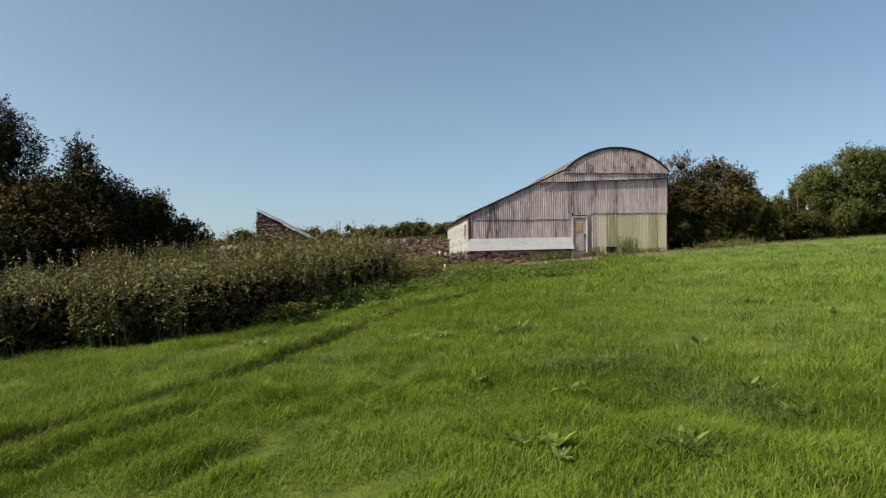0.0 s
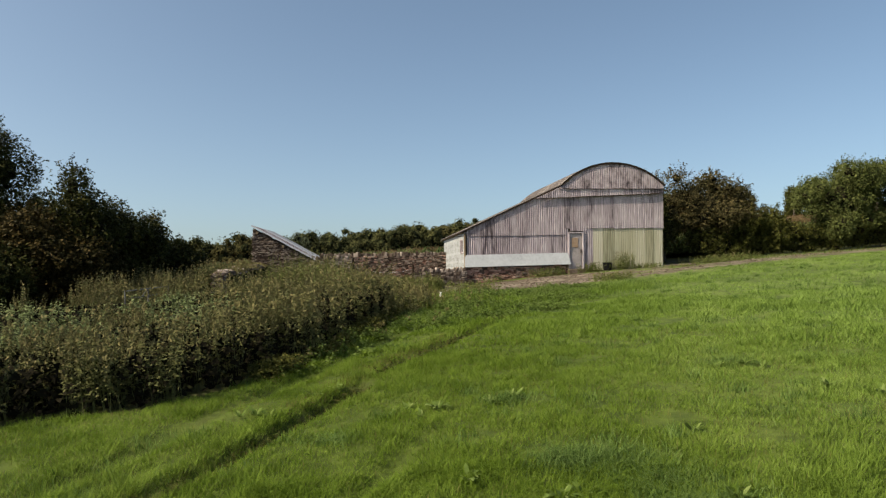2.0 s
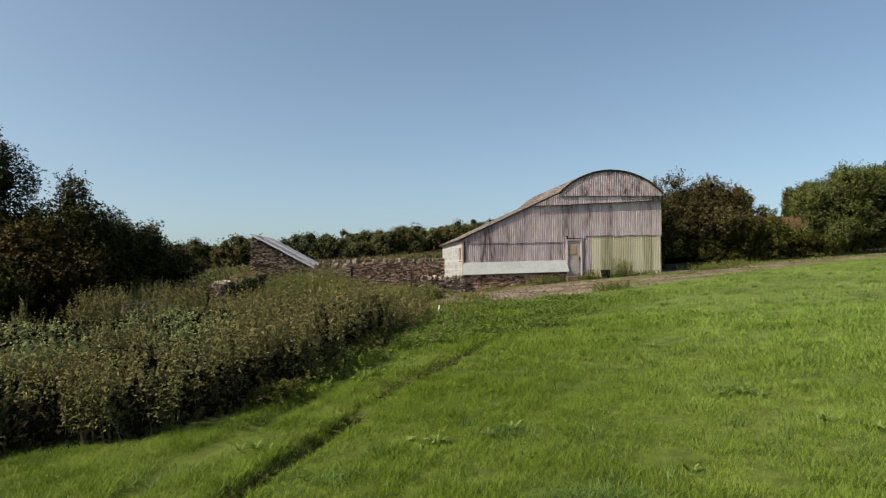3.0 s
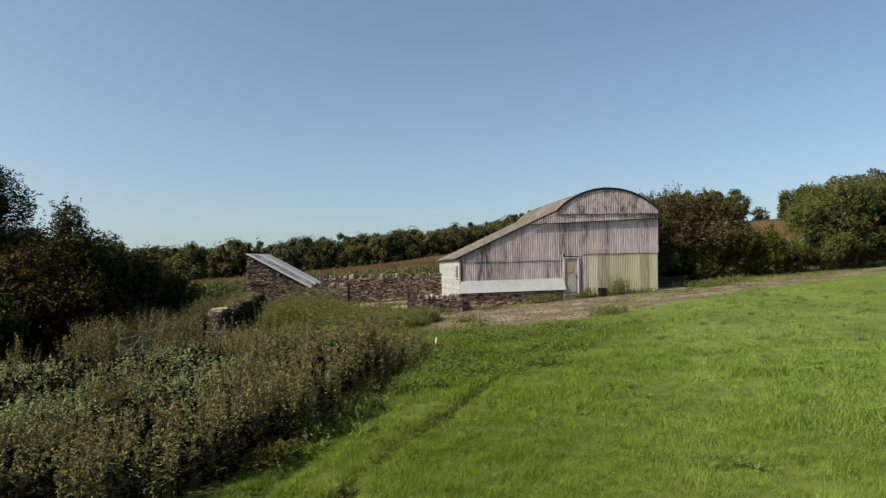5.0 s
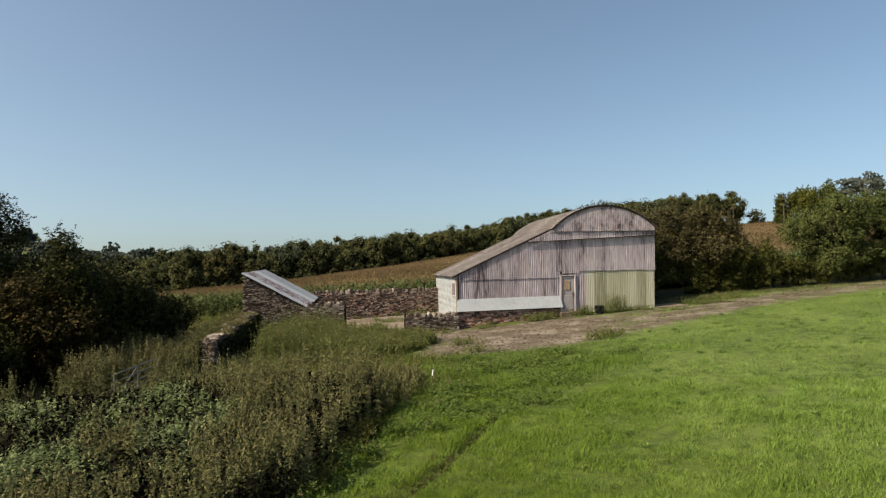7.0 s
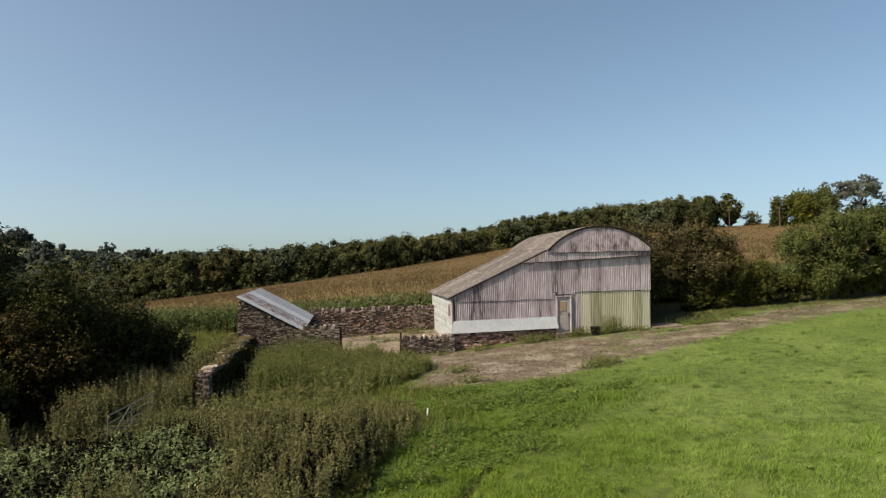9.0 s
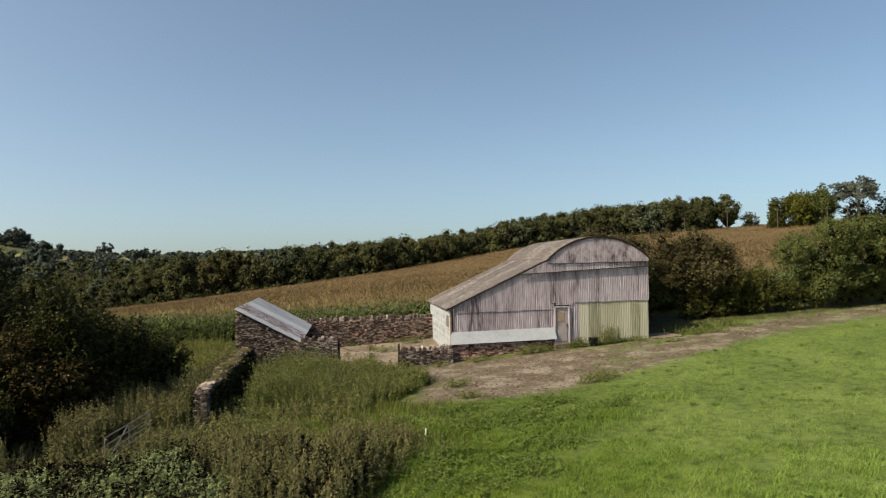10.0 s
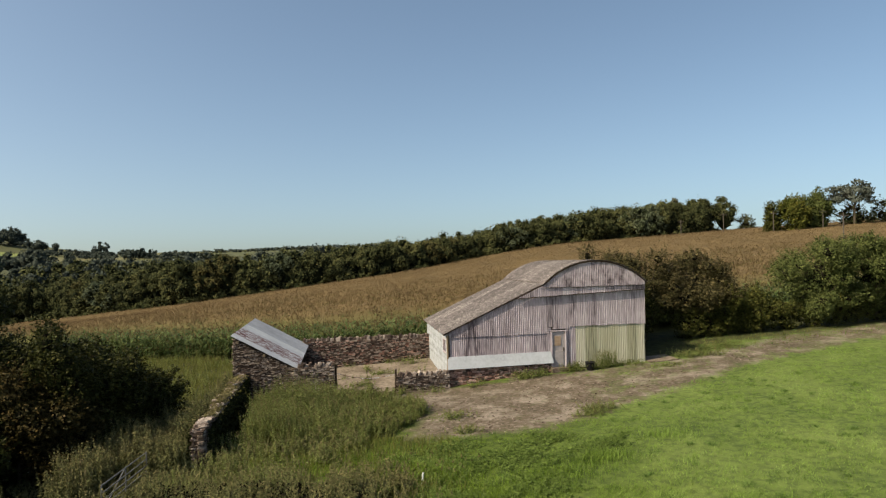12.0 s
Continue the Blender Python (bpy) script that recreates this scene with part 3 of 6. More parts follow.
def build_ground():
    rad = [0.6]
    while rad[-1] < 3600:
        rad.append(rad[-1] * 1.027)
    rad = np.array(rad)
    ang = np.concatenate([np.arange(-44, 44, 0.5), np.arange(44, 316, 6.8)])
    r, a = np.meshgrid(rad, np.radians(ang), indexing="ij")
    x, y = r * np.sin(a), r * np.cos(a)
    z = height(x, y)
    nr, na = x.shape
    i, j = np.meshgrid(np.arange(nr - 1), np.arange(na), indexing="ij")
    k = (j + 1) % na
    quads = np.stack([i * na + j, (i + 1) * na + j, (i + 1) * na + k, i * na + k], -1).reshape(-1, 4)[:, ::-1]
    verts = np.stack([x, y, z], -1).reshape(-1, 3)
    verts = np.vstack([verts, [[0, 0, h1(0, 0)]]])
    hub = len(verts) - 1
    tris = np.array([[jj, (jj + 1) % na, hub] for jj in range(na)])[:, ::-1]
    me = np_mesh("ground", verts, quads, tris)
    X, Y = verts[:, 0], verts[:, 1]
    close = [p for p in BARE] + [BARE[0]]
    d = seg_dist(X, Y, close)
    ins = inside(X, Y, BARE)
    bare = np.where(ins, np.clip(0.45 + d * 0.35, 0, 0.75), np.clip(0.45 - d * 0.35, 0, 1))
    for lane, wide, amount in ((TRACK_A, 2.2, 0.60), (TRACK_B, 2.0, 0.58), (TRACK_A, 0.6, 0.8), (TRACK_B, 0.5, 0.75)):
        bare = np.maximum(bare, amount * smooth(wide, wide * 0.3, seg_dist(X, Y, lane)))
    bare = np.maximum(bare, 0.75 * smooth(1.0, 0.2, np.hypot((X + 3.0) * 0.8, (Y - 22.6) * 1.2)))
    bare = np.maximum(bare, 0.6 * inside(X, Y, WORN))
    bare = np.maximum(bare, 0.74 * inside(X, Y, [(-2.4, 33), (8, 31), (9.5, 36.6), (1.4, 36.6), (-2.6, 36.2)]))
    bare = np.where(Y > 46, 0, bare)
    rough = np.zeros(len(X))
    for poly in (BED_1, BED_2, BED_3, MEADOW):
        rough = np.maximum(rough, inside(X, Y, poly) * 0.95)
    rough = np.maximum(rough, ((Y > 44) & (Y > edge_y(X) - 3)) * 0.9)
    rough = np.maximum(rough, ((X > 13) & (Y > 42 + 0.12 * (X - 20)) & (Y < 60)) * 0.9)
    # darker earth right of the barn, its tone also painting the barn's shadow
    rough = np.maximum(rough, inside(X, Y, [(12.9, 38.2), (16.5, 39.8), (19, 44), (13, 48)]) * 0.95)
    # the dark ground tone painted along the ruts stands for shade in the grooves
    rough = np.maximum(rough, smooth(0.26, 0.1, seg_dist(X, Y, RUT_A)) * (0.2 + 0.15 * np.sin(1.7 * Y) + 0.42 * smooth(11.5, 10.0, Y) * smooth(6.2, 7.0, Y) + 0.4 * smooth(12.3, 13.2, Y) * smooth(17.2, 16.2, Y)) * smooth(22, 16, Y))
    rough = np.maximum(rough, smooth(0.28, 0.1, seg_dist(X, Y, RUT_B)) * 0.35 * smooth(22, 16, Y))
    far = smooth(200, 260, np.hypot(X, Y)) * 0.95
    pasture = np.maximum(inside(X, Y, HILL_FIELD), inside(X, Y, LOW_FIELD)) * 0.9
    for nm, val in (("bare", bare), ("rough", rough * (1 - far)), ("far", far), ("pasture", pasture)):
        at = me.attributes.new(nm, 'FLOAT', 'POINT')
        at.data.foreach_set("value", np.asarray(val, np.float32))
    me.polygons.foreach_set("use_smooth", np.ones(len(me.polygons), bool))
    tagged(finish(new("ground", me), M["ground"]), "sloping green pasture with a bare earth track", "ground", kind="structure")


build_ground()

# ---- the barn: frame (s along the gable, v into the depth, z up) ----
P0 = (1.40, 36.78)
TURN_B = math.degrees(math.atan2(1.27, 11.4))
B_DEEP = 9.8
U = Vector((math.cos(radians(TURN_B)), math.sin(radians(TURN_B))))


def yard_xy(s, v):
    return P0[0] + s * U.x - v * U.y, P0[1] + s * U.y + v * U.x


ARC_R, ARC_S, ARC_Z = 4.20, 8.55, 3.18
EAVE_S, EAVE_Z, SPRING_S, SPRING_Z, RIGHT_S = -0.16, 3.56, 5.58, 6.15, 11.52


def roof_z(s):
    """Underside of the roof over the gable."""
    s = np.asarray(s, float)
    lean = EAVE_Z + (s - EAVE_S) * (SPRING_Z - EAVE_Z) / (SPRING_S - EAVE_S)
    arc = ARC_Z + np.sqrt(np.maximum(0.01, ARC_R ** 2 - (s - ARC_S) ** 2))
    return np.where(s < SPRING_S, lean, arc)


PITCH = 0.105


def corrugated(name, s0, s1, zb, zt, y, mat, parent, clip=True, amp=0.013, label="", steps=6):
    """An upright sheet, waves along s, cut to the roofline where it reaches it; with thickness."""
    n = max(2, int(round((s1 - s0) / PITCH * steps)))
    s = np.linspace(s0, s1, n + 1)
    top = np.minimum(zt, roof_z(s) - 0.03) if clip else np.full(n + 1, zt)
    bot = np.minimum(np.full(n + 1, zb), top - 0.01)
    w = y - amp * np.cos(s * 2 * np.pi / PITCH)
    th = 0.008
    v = np.concatenate([np.stack([s, w, bot], 1), np.stack([s, w, top], 1), np.stack([s, w + th, bot], 1), np.stack([s, w + th, top], 1)])
    k, m = np.arange(n), n + 1
    f = np.concatenate([np.stack([k, k + 1, m + k + 1, m + k], 1), np.stack([2 * m + k + 1, 2 * m + k, 3 * m + k, 3 * m + k + 1], 1),
                        np.stack([m + k, m + k + 1, 3 * m + k + 1, 3 * m + k], 1), np.stack([k + 1, k, 2 * m + k, 2 * m + k + 1], 1)])
    return finish(new(name, np_mesh(name, v, f)), mat, parent, label)


def roof_strip(name, prof, v0, v1, mat, parent, amp=0.014, steps=4, lift=0.0, label=""):
    """A sheet that follows the profile (s, z) and is waved along v."""
    prof = np.asarray(prof, float)
    t = np.gradient(prof, axis=0)
    t /= np.linalg.norm(t, axis=1, keepdims=True)
    nor = np.stack([-t[:, 1], t[:, 0]], 1)
    n = int(round((v1 - v0) / PITCH * steps))
    v = np.linspace(v0, v1, n + 1)
    w = amp * np.cos(v * 2 * np.pi / PITCH) + lift
    k = len(prof)

    def layer(off):
        p = prof[:, None, :] + nor[:, None, :] * (w + off)[None, :, None]
        return np.stack([p[..., 0], np.broadcast_to(v, (k, n + 1)), p[..., 1]], -1).reshape(-1, 3)

    vs = np.concatenate([layer(0.045), layer(0.035)])
    i, j = np.meshgrid(np.arange(k - 1), np.arange(n), indexing="ij")
    a, m = i * (n + 1) + j, n + 1
    up = np.stack([a, a + m, a + m + 1, a + 1], -1).reshape(-1, 4)[:, ::-1]
    base = k * m
    dn = up[:, ::-1] + base
    e1 = np.arange(n)
    ends = [np.stack([e1, e1 + 1, base + e1 + 1, base + e1], 1), np.stack([(k - 1) * m + e1 + 1, (k - 1) * m + e1, base + (k - 1) * m + e1, base + (k - 1) * m + e1 + 1], 1)]
    r = np.arange(k - 1) * m
    sides = [np.stack([r + m, r, base + r, base + r + m], 1), np.stack([r + n, r + m + n, base + r + m + n, base + r + n], 1)]
    return finish(new(name, np_mesh(name, vs, np.concatenate([up, dn, *ends, *sides]))), mat, parent, label)


def build_barn():
    barn = thing("barn", P0[0], P0[1], 0, TURN_B, "weathered corrugated sheet barn with arched roof and lean-to", "barn")
    rnd = random.Random(3)
    # inner lining behind the sheets, and the far walls
    s = np.linspace(0.02, RIGHT_S - 0.02, 60)
    top = roof_z(s) - 0.06
    for nm, y0 in (("gable_wall", 0.10), ("rear_wall", B_DEEP - 0.2)):
        n = len(s)
        v = np.concatenate([np.stack([s, np.full(n, y0 + d), z], 1) for d in (0, 0.1) for z in (np.full(n, 0.35), top)])
        k = np.arange(n - 1)
        f = np.concatenate([np.stack([k, k + 1, n + k + 1, n + k], 1), np.stack([2 * n + k + 1, 2 * n + k, 3 * n + k, 3 * n + k + 1], 1), np.stack([n + k, n + k + 1, 3 * n + k + 1, 3 * n + k], 1)])
        wall = finish(new(nm, np_mesh(nm, v, f)), M["mortar"], barn)
        if y0 < 1:
            gable = wall
    # lower and middle rows of sheets
    cuts = [0.16, 0.95, 1.75, 2.55, 3.2, 3.95, 4.85, 5.75]
    for a, c in zip(cuts, cuts[1:]):
        jit = rnd.uniform(-0.02, 0.02)
        corrugated("sheet", a, c, 2.30 + jit, 3.42, 0.03, M["sheet"], gable)
        corrugated("sheet", a - 0.02, c + 0.03, 3.36 + jit, 5.5, -0.004 + rnd.uniform(-0.004, 0.004), M["sheet"], gable)
    corrugated("sheet", 0.0, 0.2, 2.30, 3.6, 0.055, M["sheet"], gable)
    cuts = [5.72, 6.05, 7.0, 7.36, 7.95, 8.62, 9.25, 9.9, 10.45, 11.0, RIGHT_S]
    for i, (a, c) in enumerate(zip(cuts, cuts[1:])):
        jit = rnd.uniform(-0.025, 0.025)
        if a >= 7.36:
            corrugated("sheet", a, c, 1.38, 3.80, 0.03 + 0.006 * (i % 2), M["green_sheet"], gable, label="pale yellow-green corrugated sheet")
        elif a >= 6.9:
            corrugated("sheet", a, c, 1.42, 3.80, 0.03, M["sheet"], gable)
        corrugated("sheet", a - 0.02, c + 0.02, 3.72 + jit if a < 5.9 or a > 6.6 else 3.60, 5.80, -0.004 + rnd.uniform(-0.005, 0.005), M["sheet"], gable)
    corrugated("sheet", 6.80, 6.98, 1.45, 3.72, 0.012, M["sheet"], gable)
    corrugated("sheet", 5.74, 5.93, 1.74, 3.70, 0.012, M["sheet"], gable)
    # upper gable, standing proud
    cuts = [4.0, 4.9, 5.8, 6.65, 7.5, 8.3, 9.15, 10.0, 10.75, RIGHT_S]
    for a, c in zip(cuts, cuts[1:]):
        m = (a + c) / 2
        zb = 5.40 + (m - 3.9) * 0.041
        corrugated("sheet", a, c, zb + rnd.uniform(-0.012, 0.012), 6.02, -0.115, M["sheet"], gable)
        if c > 5.7:
            corrugated("sheet", a, c, 5.95 + rnd.uniform(-0.01, 0.01), 7.6, -0.15, M["top_sheet"], gable)
    # trims under the upper sheets
    for nm, a, b, w in (("trim", (3.9, -0.13, 5.385), (RIGHT_S, -0.13, 5.695), 0.02), ("trim", (5.6, -0.17, 5.955), (RIGHT_S, -0.17, 5.955), 0.012)):
        bm = bmesh.new()
        n = 14
        pts = [Vector(a).lerp(Vector(b), i / n) + Vector((0, 0, rnd.uniform(-0.012, 0.012))) for i in range(n + 1)]
        for p, q in zip(pts, pts[1:]):
            bar(bm, p, q, w, 5)
        part(nm, bm, M["dark_metal"], gable, "dark timber batten")
    # verge trims along the roof edge
    prof = [(x, float(roof_z(x))) for x in [-0.2, 1.2, 2.6, 4.0, 5.58]] + [(x, float(roof_z(x))) for x in np.linspace(5.75, RIGHT_S, 16)]
    bm = bmesh.new()
    for (a, b), (c, d) in zip(prof, prof[1:]):
        y0, y1 = (-0.07, -0.07) if c < 5.6 else (-0.19, -0.19)
        bar(bm, (a, y0, b), (c, y1, d), 0.024, 5)
    part("verge_trim", bm, M["dark_metal"], barn)
    # side walls
    bm = bmesh.new()
    box(bm, RIGHT_S - 0.08, 0.12, 1.0, RIGHT_S, B_DEEP - 0.1, 6.1)
    side = part("side_wall", bm, M["sheet"], barn)
    bm = bmesh.new()
    wv0, wv1, wz0, wz1 = 0.55, 1.75, 2.42, 3.22
    box(bm, 0.03, 0.0, 0.3, 0.14, wv0, 3.5)
    box(bm, 0.03, wv1, 0.3, 0.14, B_DEEP - 0.1, 3.5)
    box(bm, 0.03, wv0, 0.3, 0.14, wv1, wz0)
    box(bm, 0.03, wv0, wz1, 0.14, wv1, 3.5)
    side = part("side_wall", bm, M["mortar"], barn)
    z = 0.85
    while z < 3.42:
        hgt = 0.17
        spans = [(0.0, B_DEEP - 0.1)] if z + hgt < wz0 or z > wz1 else [(0.0, wv0), (wv1, B_DEEP - 0.1)]
        for a, b in spans:
            bm = bmesh.new()
            box(bm, -0.005 + rnd.uniform(0, 0.012), a, z, 0.03, b, z + hgt - 0.006, 0.003)
            part("board", bm, M["white_paint"], side)
        z += hgt
    win = new("window")
    win.parent = barn
    bm = bmesh.new()
    for a, b, c, d in ((wv0, wz0, wv0 + 0.06, wz1), (wv1 - 0.06, wz0, wv1, wz1), (wv0, wz1 - 0.06, wv1, wz1), (wv0, wz0, wv1, wz0 + 0.06), ((wv0 + wv1) / 2 - 0.025, wz0, (wv0 + wv1) / 2 + 0.025, wz1)):
        box(bm, -0.01, a, b, 0.07, c, d, 0.004)
    part("frame", bm, M["sheet"], win)
    bm = bmesh.new()
    box(bm, 0.04, wv0, wz0, 0.045, wv1, wz1)
    part("pane", bm, GLASS, win)
    # corner post of the lean-to
    bm = bmesh.new()
    box(bm, -0.03, -0.04, 1.6, 0.06, 0.06, 3.5, 0.01)
    part("corner_post", bm, M["old_wood"], barn, "dark timber corner post")
    # pale sloping skirt board
    bm = bmesh.new()
    a, c = [(0.0, -0.02, 2.30), (5.88, -0.02, 2.36)], [(0.0, -0.16, 1.63), (6.02, -0.16, 1.72)]
    vs = [bm.verts.new(p) for p in (a[0], a[1], c[1], c[0])] + [bm.verts.new((p[0], 0.10, p[2] - 0.03)) for p in (a[0], a[1], c[1], c[0])]
    for f in ((3, 2, 1, 0), (4, 5, 6, 7), (0, 1, 5, 4), (1, 2, 6, 5), (2, 3, 7, 6), (3, 0, 4, 7)):
        bm.faces.new([vs[i] for i in f])
    part("skirt_board", bm, M["grey_paint"], barn, "pale grey painted skirt board")
    # door with frame and handle
    dz = 1.46
    door = new("door")
    door.parent = barn
    bm = bmesh.new()
    box(bm, 6.02, 0.02, dz, 6.72, 0.075, 3.44, 0.006)
    box(bm, 6.10, 0.0, dz + 0.1, 6.64, 0.03, dz + 0.9, 0.01)
    part("leaf", bm, M["door_paint"], door, "faded pinkish-grey door")
    bm = bmesh.new()
    box(bm, 6.12, 0.0, dz + 1.2, 6.5, 0.03, 3.2, 0.01)
    part("panel", bm, M["bare_ply"], door, "bare tan upper panel")
    bm = bmesh.new()
    for q in ((5.92, dz, 6.0, 3.52), (6.74, dz, 6.82, 3.52), (5.92, 3.46, 6.82, 3.53)):
        box(bm, q[0], -0.04, q[1], q[2], 0.1, q[3], 0.005)
    part("frame", bm, M["sheet"], door)
    bm = bmesh.new()
    box(bm, 6.62, -0.05, 2.35, 6.68, 0.0, 2.55, 0.01)
    part("handle", bm, M["dark_metal"], door)
    bm = bmesh.new()
    box(bm, 5.86, -0.25, 1.05, 6.9, 0.1, 1.45, 0.02)
    part("doorstep", bm, M["stone_mass"], door)
    # roof
    roof = new("roof")
    roof.parent = barn
    for vv in np.linspace(0.3, B_DEEP - 0.3, 6):
        bm = bmesh.new()
        for (a, b), (c, d) in zip(prof, prof[1:]):
            bar(bm, (a, vv, b - 0.05), (c, vv, d - 0.05), 0.04, 4)
        part("rafter", bm, M["old_wood"], roof)
    edges = np.linspace(-0.09, B_DEEP, 11)
    line = lambda a, b, k: [(x, float(roof_z(x)) + 0.0) for x in np.linspace(a, b, k)]
    ang0, ang1 = math.atan2(SPRING_Z - ARC_Z, SPRING_S - ARC_S), math.atan2(float(roof_z(RIGHT_S)) - ARC_Z, RIGHT_S - ARC_S)
    arc = lambda a, b, k: [(ARC_S + ARC_R * math.cos(q), ARC_Z + ARC_R * math.sin(q)) for q in np.linspace(a, b, k)]
    mid = (ang0 + ang1) / 2
    for i, (a, b) in enumerate(zip(edges, edges[1:])):
        e = 0.003 * (i % 2)
        roof_strip("roof_sheet", line(-0.22, 2.85, 4), a, b + 0.05, M["roof_sheet"], roof, lift=e)
        roof_strip("roof_sheet", line(2.7, 5.52, 4), a, b + 0.05, M["roof_sheet"], roof, lift=0.012 + e)
        roof_strip("roof_sheet", arc(ang0 + 0.03, mid, 13), a - (0.12 if i == 0 else 0), b + 0.05, M["roof_sheet"], roof, lift=0.03 + e)
        roof_strip("roof_sheet", arc(mid + 0.03, ang1 - 0.02, 13), a - (0.12 if i == 0 else 0), b + 0.05, M["roof_sheet"], roof, lift=0.02 + e)
    bm = bmesh.new()
    bar(bm, (5.56, -0.2, SPRING_Z + 0.07), (5.56, B_DEEP, SPRING_Z + 0.07), 0.03, 6)
    part("flashing", bm, M["dark_metal"], roof, "dark flashing between lean-to and arch")
    # the barn falls a little towards the back
    for ob in barn.children_recursive:
        if ob.type == 'MESH':
            for vert in ob.data.vertices:
                vert.co.z -= 0.024 * max(0.0, vert.co.y)
    return barn


def glass_material():
    m = bpy.data.materials.new("window_glass")
    m.use_nodes = True
    b = m.node_tree.nodes["Principled BSDF"]
    b.inputs["Base Color"].default_value = (0.75, 0.8, 0.78, 1)
    b.inputs["Roughness"].default_value, b.inputs["Transmission Weight"].default_value = 0.08, 1.0
    return m


GLASS = glass_material()
build_barn()

# ---- rubble stone ----
def rock_mesh(seed, kind=0):
    r = random.Random(seed)
    bm = bmesh.new()
    bmesh.ops.create_cube(bm, size=1.0)
    for v in bm.verts:
        v.co += Vector((r.uniform(-0.09, 0.09), r.uniform(-0.08, 0.08), r.uniform(-0.13, 0.13)))
    bmesh.ops.bevel(bm, geom=list(bm.edges), offset=0.09, segments=1, affect='EDGES')
    me = bpy.data.meshes.new("stone")
    bm.to_mesh(me)
    bm.free()
    return me


ROCKS = {}
for key in ("stone", "red_stone"):
    ROCKS[key] = [rock_mesh(i) for i in range(9)]
    for me in ROCKS[key]:
        me.materials.append(M[key])


def rock_arrays():
    out = []
    for me in ROCKS["stone"]:
        v = np.array([tuple(p.co) for p in me.vertices])
        f3, f4 = [p.vertices[:] for p in me.polygons if len(p.vertices) == 3], [p.vertices[:] for p in me.polygons if len(p.vertices) == 4]
        out.append((v, np.array(f3).reshape(-1, 3), np.array(f4).reshape(-1, 4)))
    return out


ROCK_ARR = rock_arrays()


def rubble(parent, s0, s1, zb, zt, v, out, seed, key="stone", limit=290, course=(0.042, 0.09), length=(0.08, 0.28), axis="s", fill_v=0.22, loose=False):
    """Courses of stones on a face. axis s: the face runs along s at depth v and looks to out (-1 or 1 along v); axis v: the two change places.
    zb, zt: functions of the place along the face."""
    r = random.Random(seed)
    places, z = [], min(zb(s0), zb(s1))
    z_end = max(zt(s0), zt(s1), zt((s0 + s1) / 2))
    while z < z_end:
        hh = r.uniform(*course)
        s = s0 - r.uniform(0, 0.1)
        while s < s1:
            w = r.uniform(*length)
            w = min(w, s1 - s + 0.03)
            m = s + w / 2
            if w > 0.05 and zb(m) - 0.06 < z and z + hh * 0.6 < zt(m):
                places.append((m, z + hh / 2, w * 0.97, hh * 0.95, r.uniform(-0.015, 0.03)))
            s += w + 0.008
        z += hh
    mass_v, mass_3, mass_4, base = [], [], [], 0
    r.shuffle(places)
    for i, (m, zc, w, hh, proud) in enumerate(places):
        y = v + out * (proud - fill_v / 2)
        loc = (m, y, zc) if axis == "s" else (y, m, zc)
        sc = (w, fill_v, hh) if axis == "s" else (fill_v, w, hh)
        rot = (r.gauss(0, 0.03), r.gauss(0, 0.05), r.gauss(0, 0.05))
        if i < limit:
            ob = new("stone", ROCKS[key][r.randrange(9)])
            ob.parent = parent
            ob.matrix_basis = Matrix.LocRotScale(loc, Euler(rot), sc)
        else:
            rv, r3, r4 = ROCK_ARR[r.randrange(9)]
            mass_v.append(rv * np.array(sc) + np.array(loc))
            mass_3.append(r3 + base), mass_4.append(r4 + base)
            base += len(rv)
    if mass_v:
        ob = finish(new("stonework", np_mesh("stonework", np.concatenate(mass_v), np.concatenate(mass_4), np.concatenate(mass_3))), M["stone_mass"], parent)
        ob["kind"] = "stuff"


def coping(parent, s0, s1, zt, v, seed, key="stone", hgt=(0.2, 0.34), lean=0.15, axis="s", thick=0.36):
    """Upright stones along the top of a wall."""
    r = random.Random(seed)
    s = s0
    while s < s1:
        w = r.uniform(0.07, 0.16)
        hh = r.uniform(*hgt)
        ob = new("coping_stone", ROCKS[key][r.randrange(9)])
        ob.parent = parent
        loc = (s + w / 2, v + r.uniform(-0.03, 0.03), zt(s) + hh / 2 - 0.04)
        rot = Euler((r.gauss(0, 0.06), r.gauss(lean, 0.12), r.gauss(0, 0.1)))
        if axis == "v":
            loc, rot = (loc[1], loc[0], loc[2]), Euler((r.gauss(lean, 0.12), r.gauss(0, 0.06), r.gauss(0, 0.1)))
        ob.matrix_basis = Matrix.LocRotScale(loc, rot, (w, thick, hh) if axis == "s" else (thick, w, hh))
        s += w + 0.005


def core(parent, s0, v0, s1, v1, zb, zt, name="core", mat="mortar"):
    """The dark heart of a wall, with a top that may slope along s."""
    bm = bmesh.new()
    pts = [(s0, v0, zb), (s1, v0, zb), (s1, v1, zb), (s0, v1, zb), (s0, v0, zt(s0)), (s1, v0, zt(s1)), (s1, v1, zt(s1)), (s0, v1, zt(s0))]
    vs = [bm.verts.new(p) for p in pts]
    for f in ((3, 2, 1, 0), (4, 5, 6, 7), (0, 1, 5, 4), (1, 2, 6, 5), (2, 3, 7, 6), (3, 0, 4, 7)):
        bm.faces.new([vs[i] for i in f])
    return part(name, bm, M[mat], parent)


def flat(z):
    return lambda s: z


def yard_thing(name, label, category, group=""):
    return thing(name, P0[0], P0[1], 0, TURN_B, label, category, group)


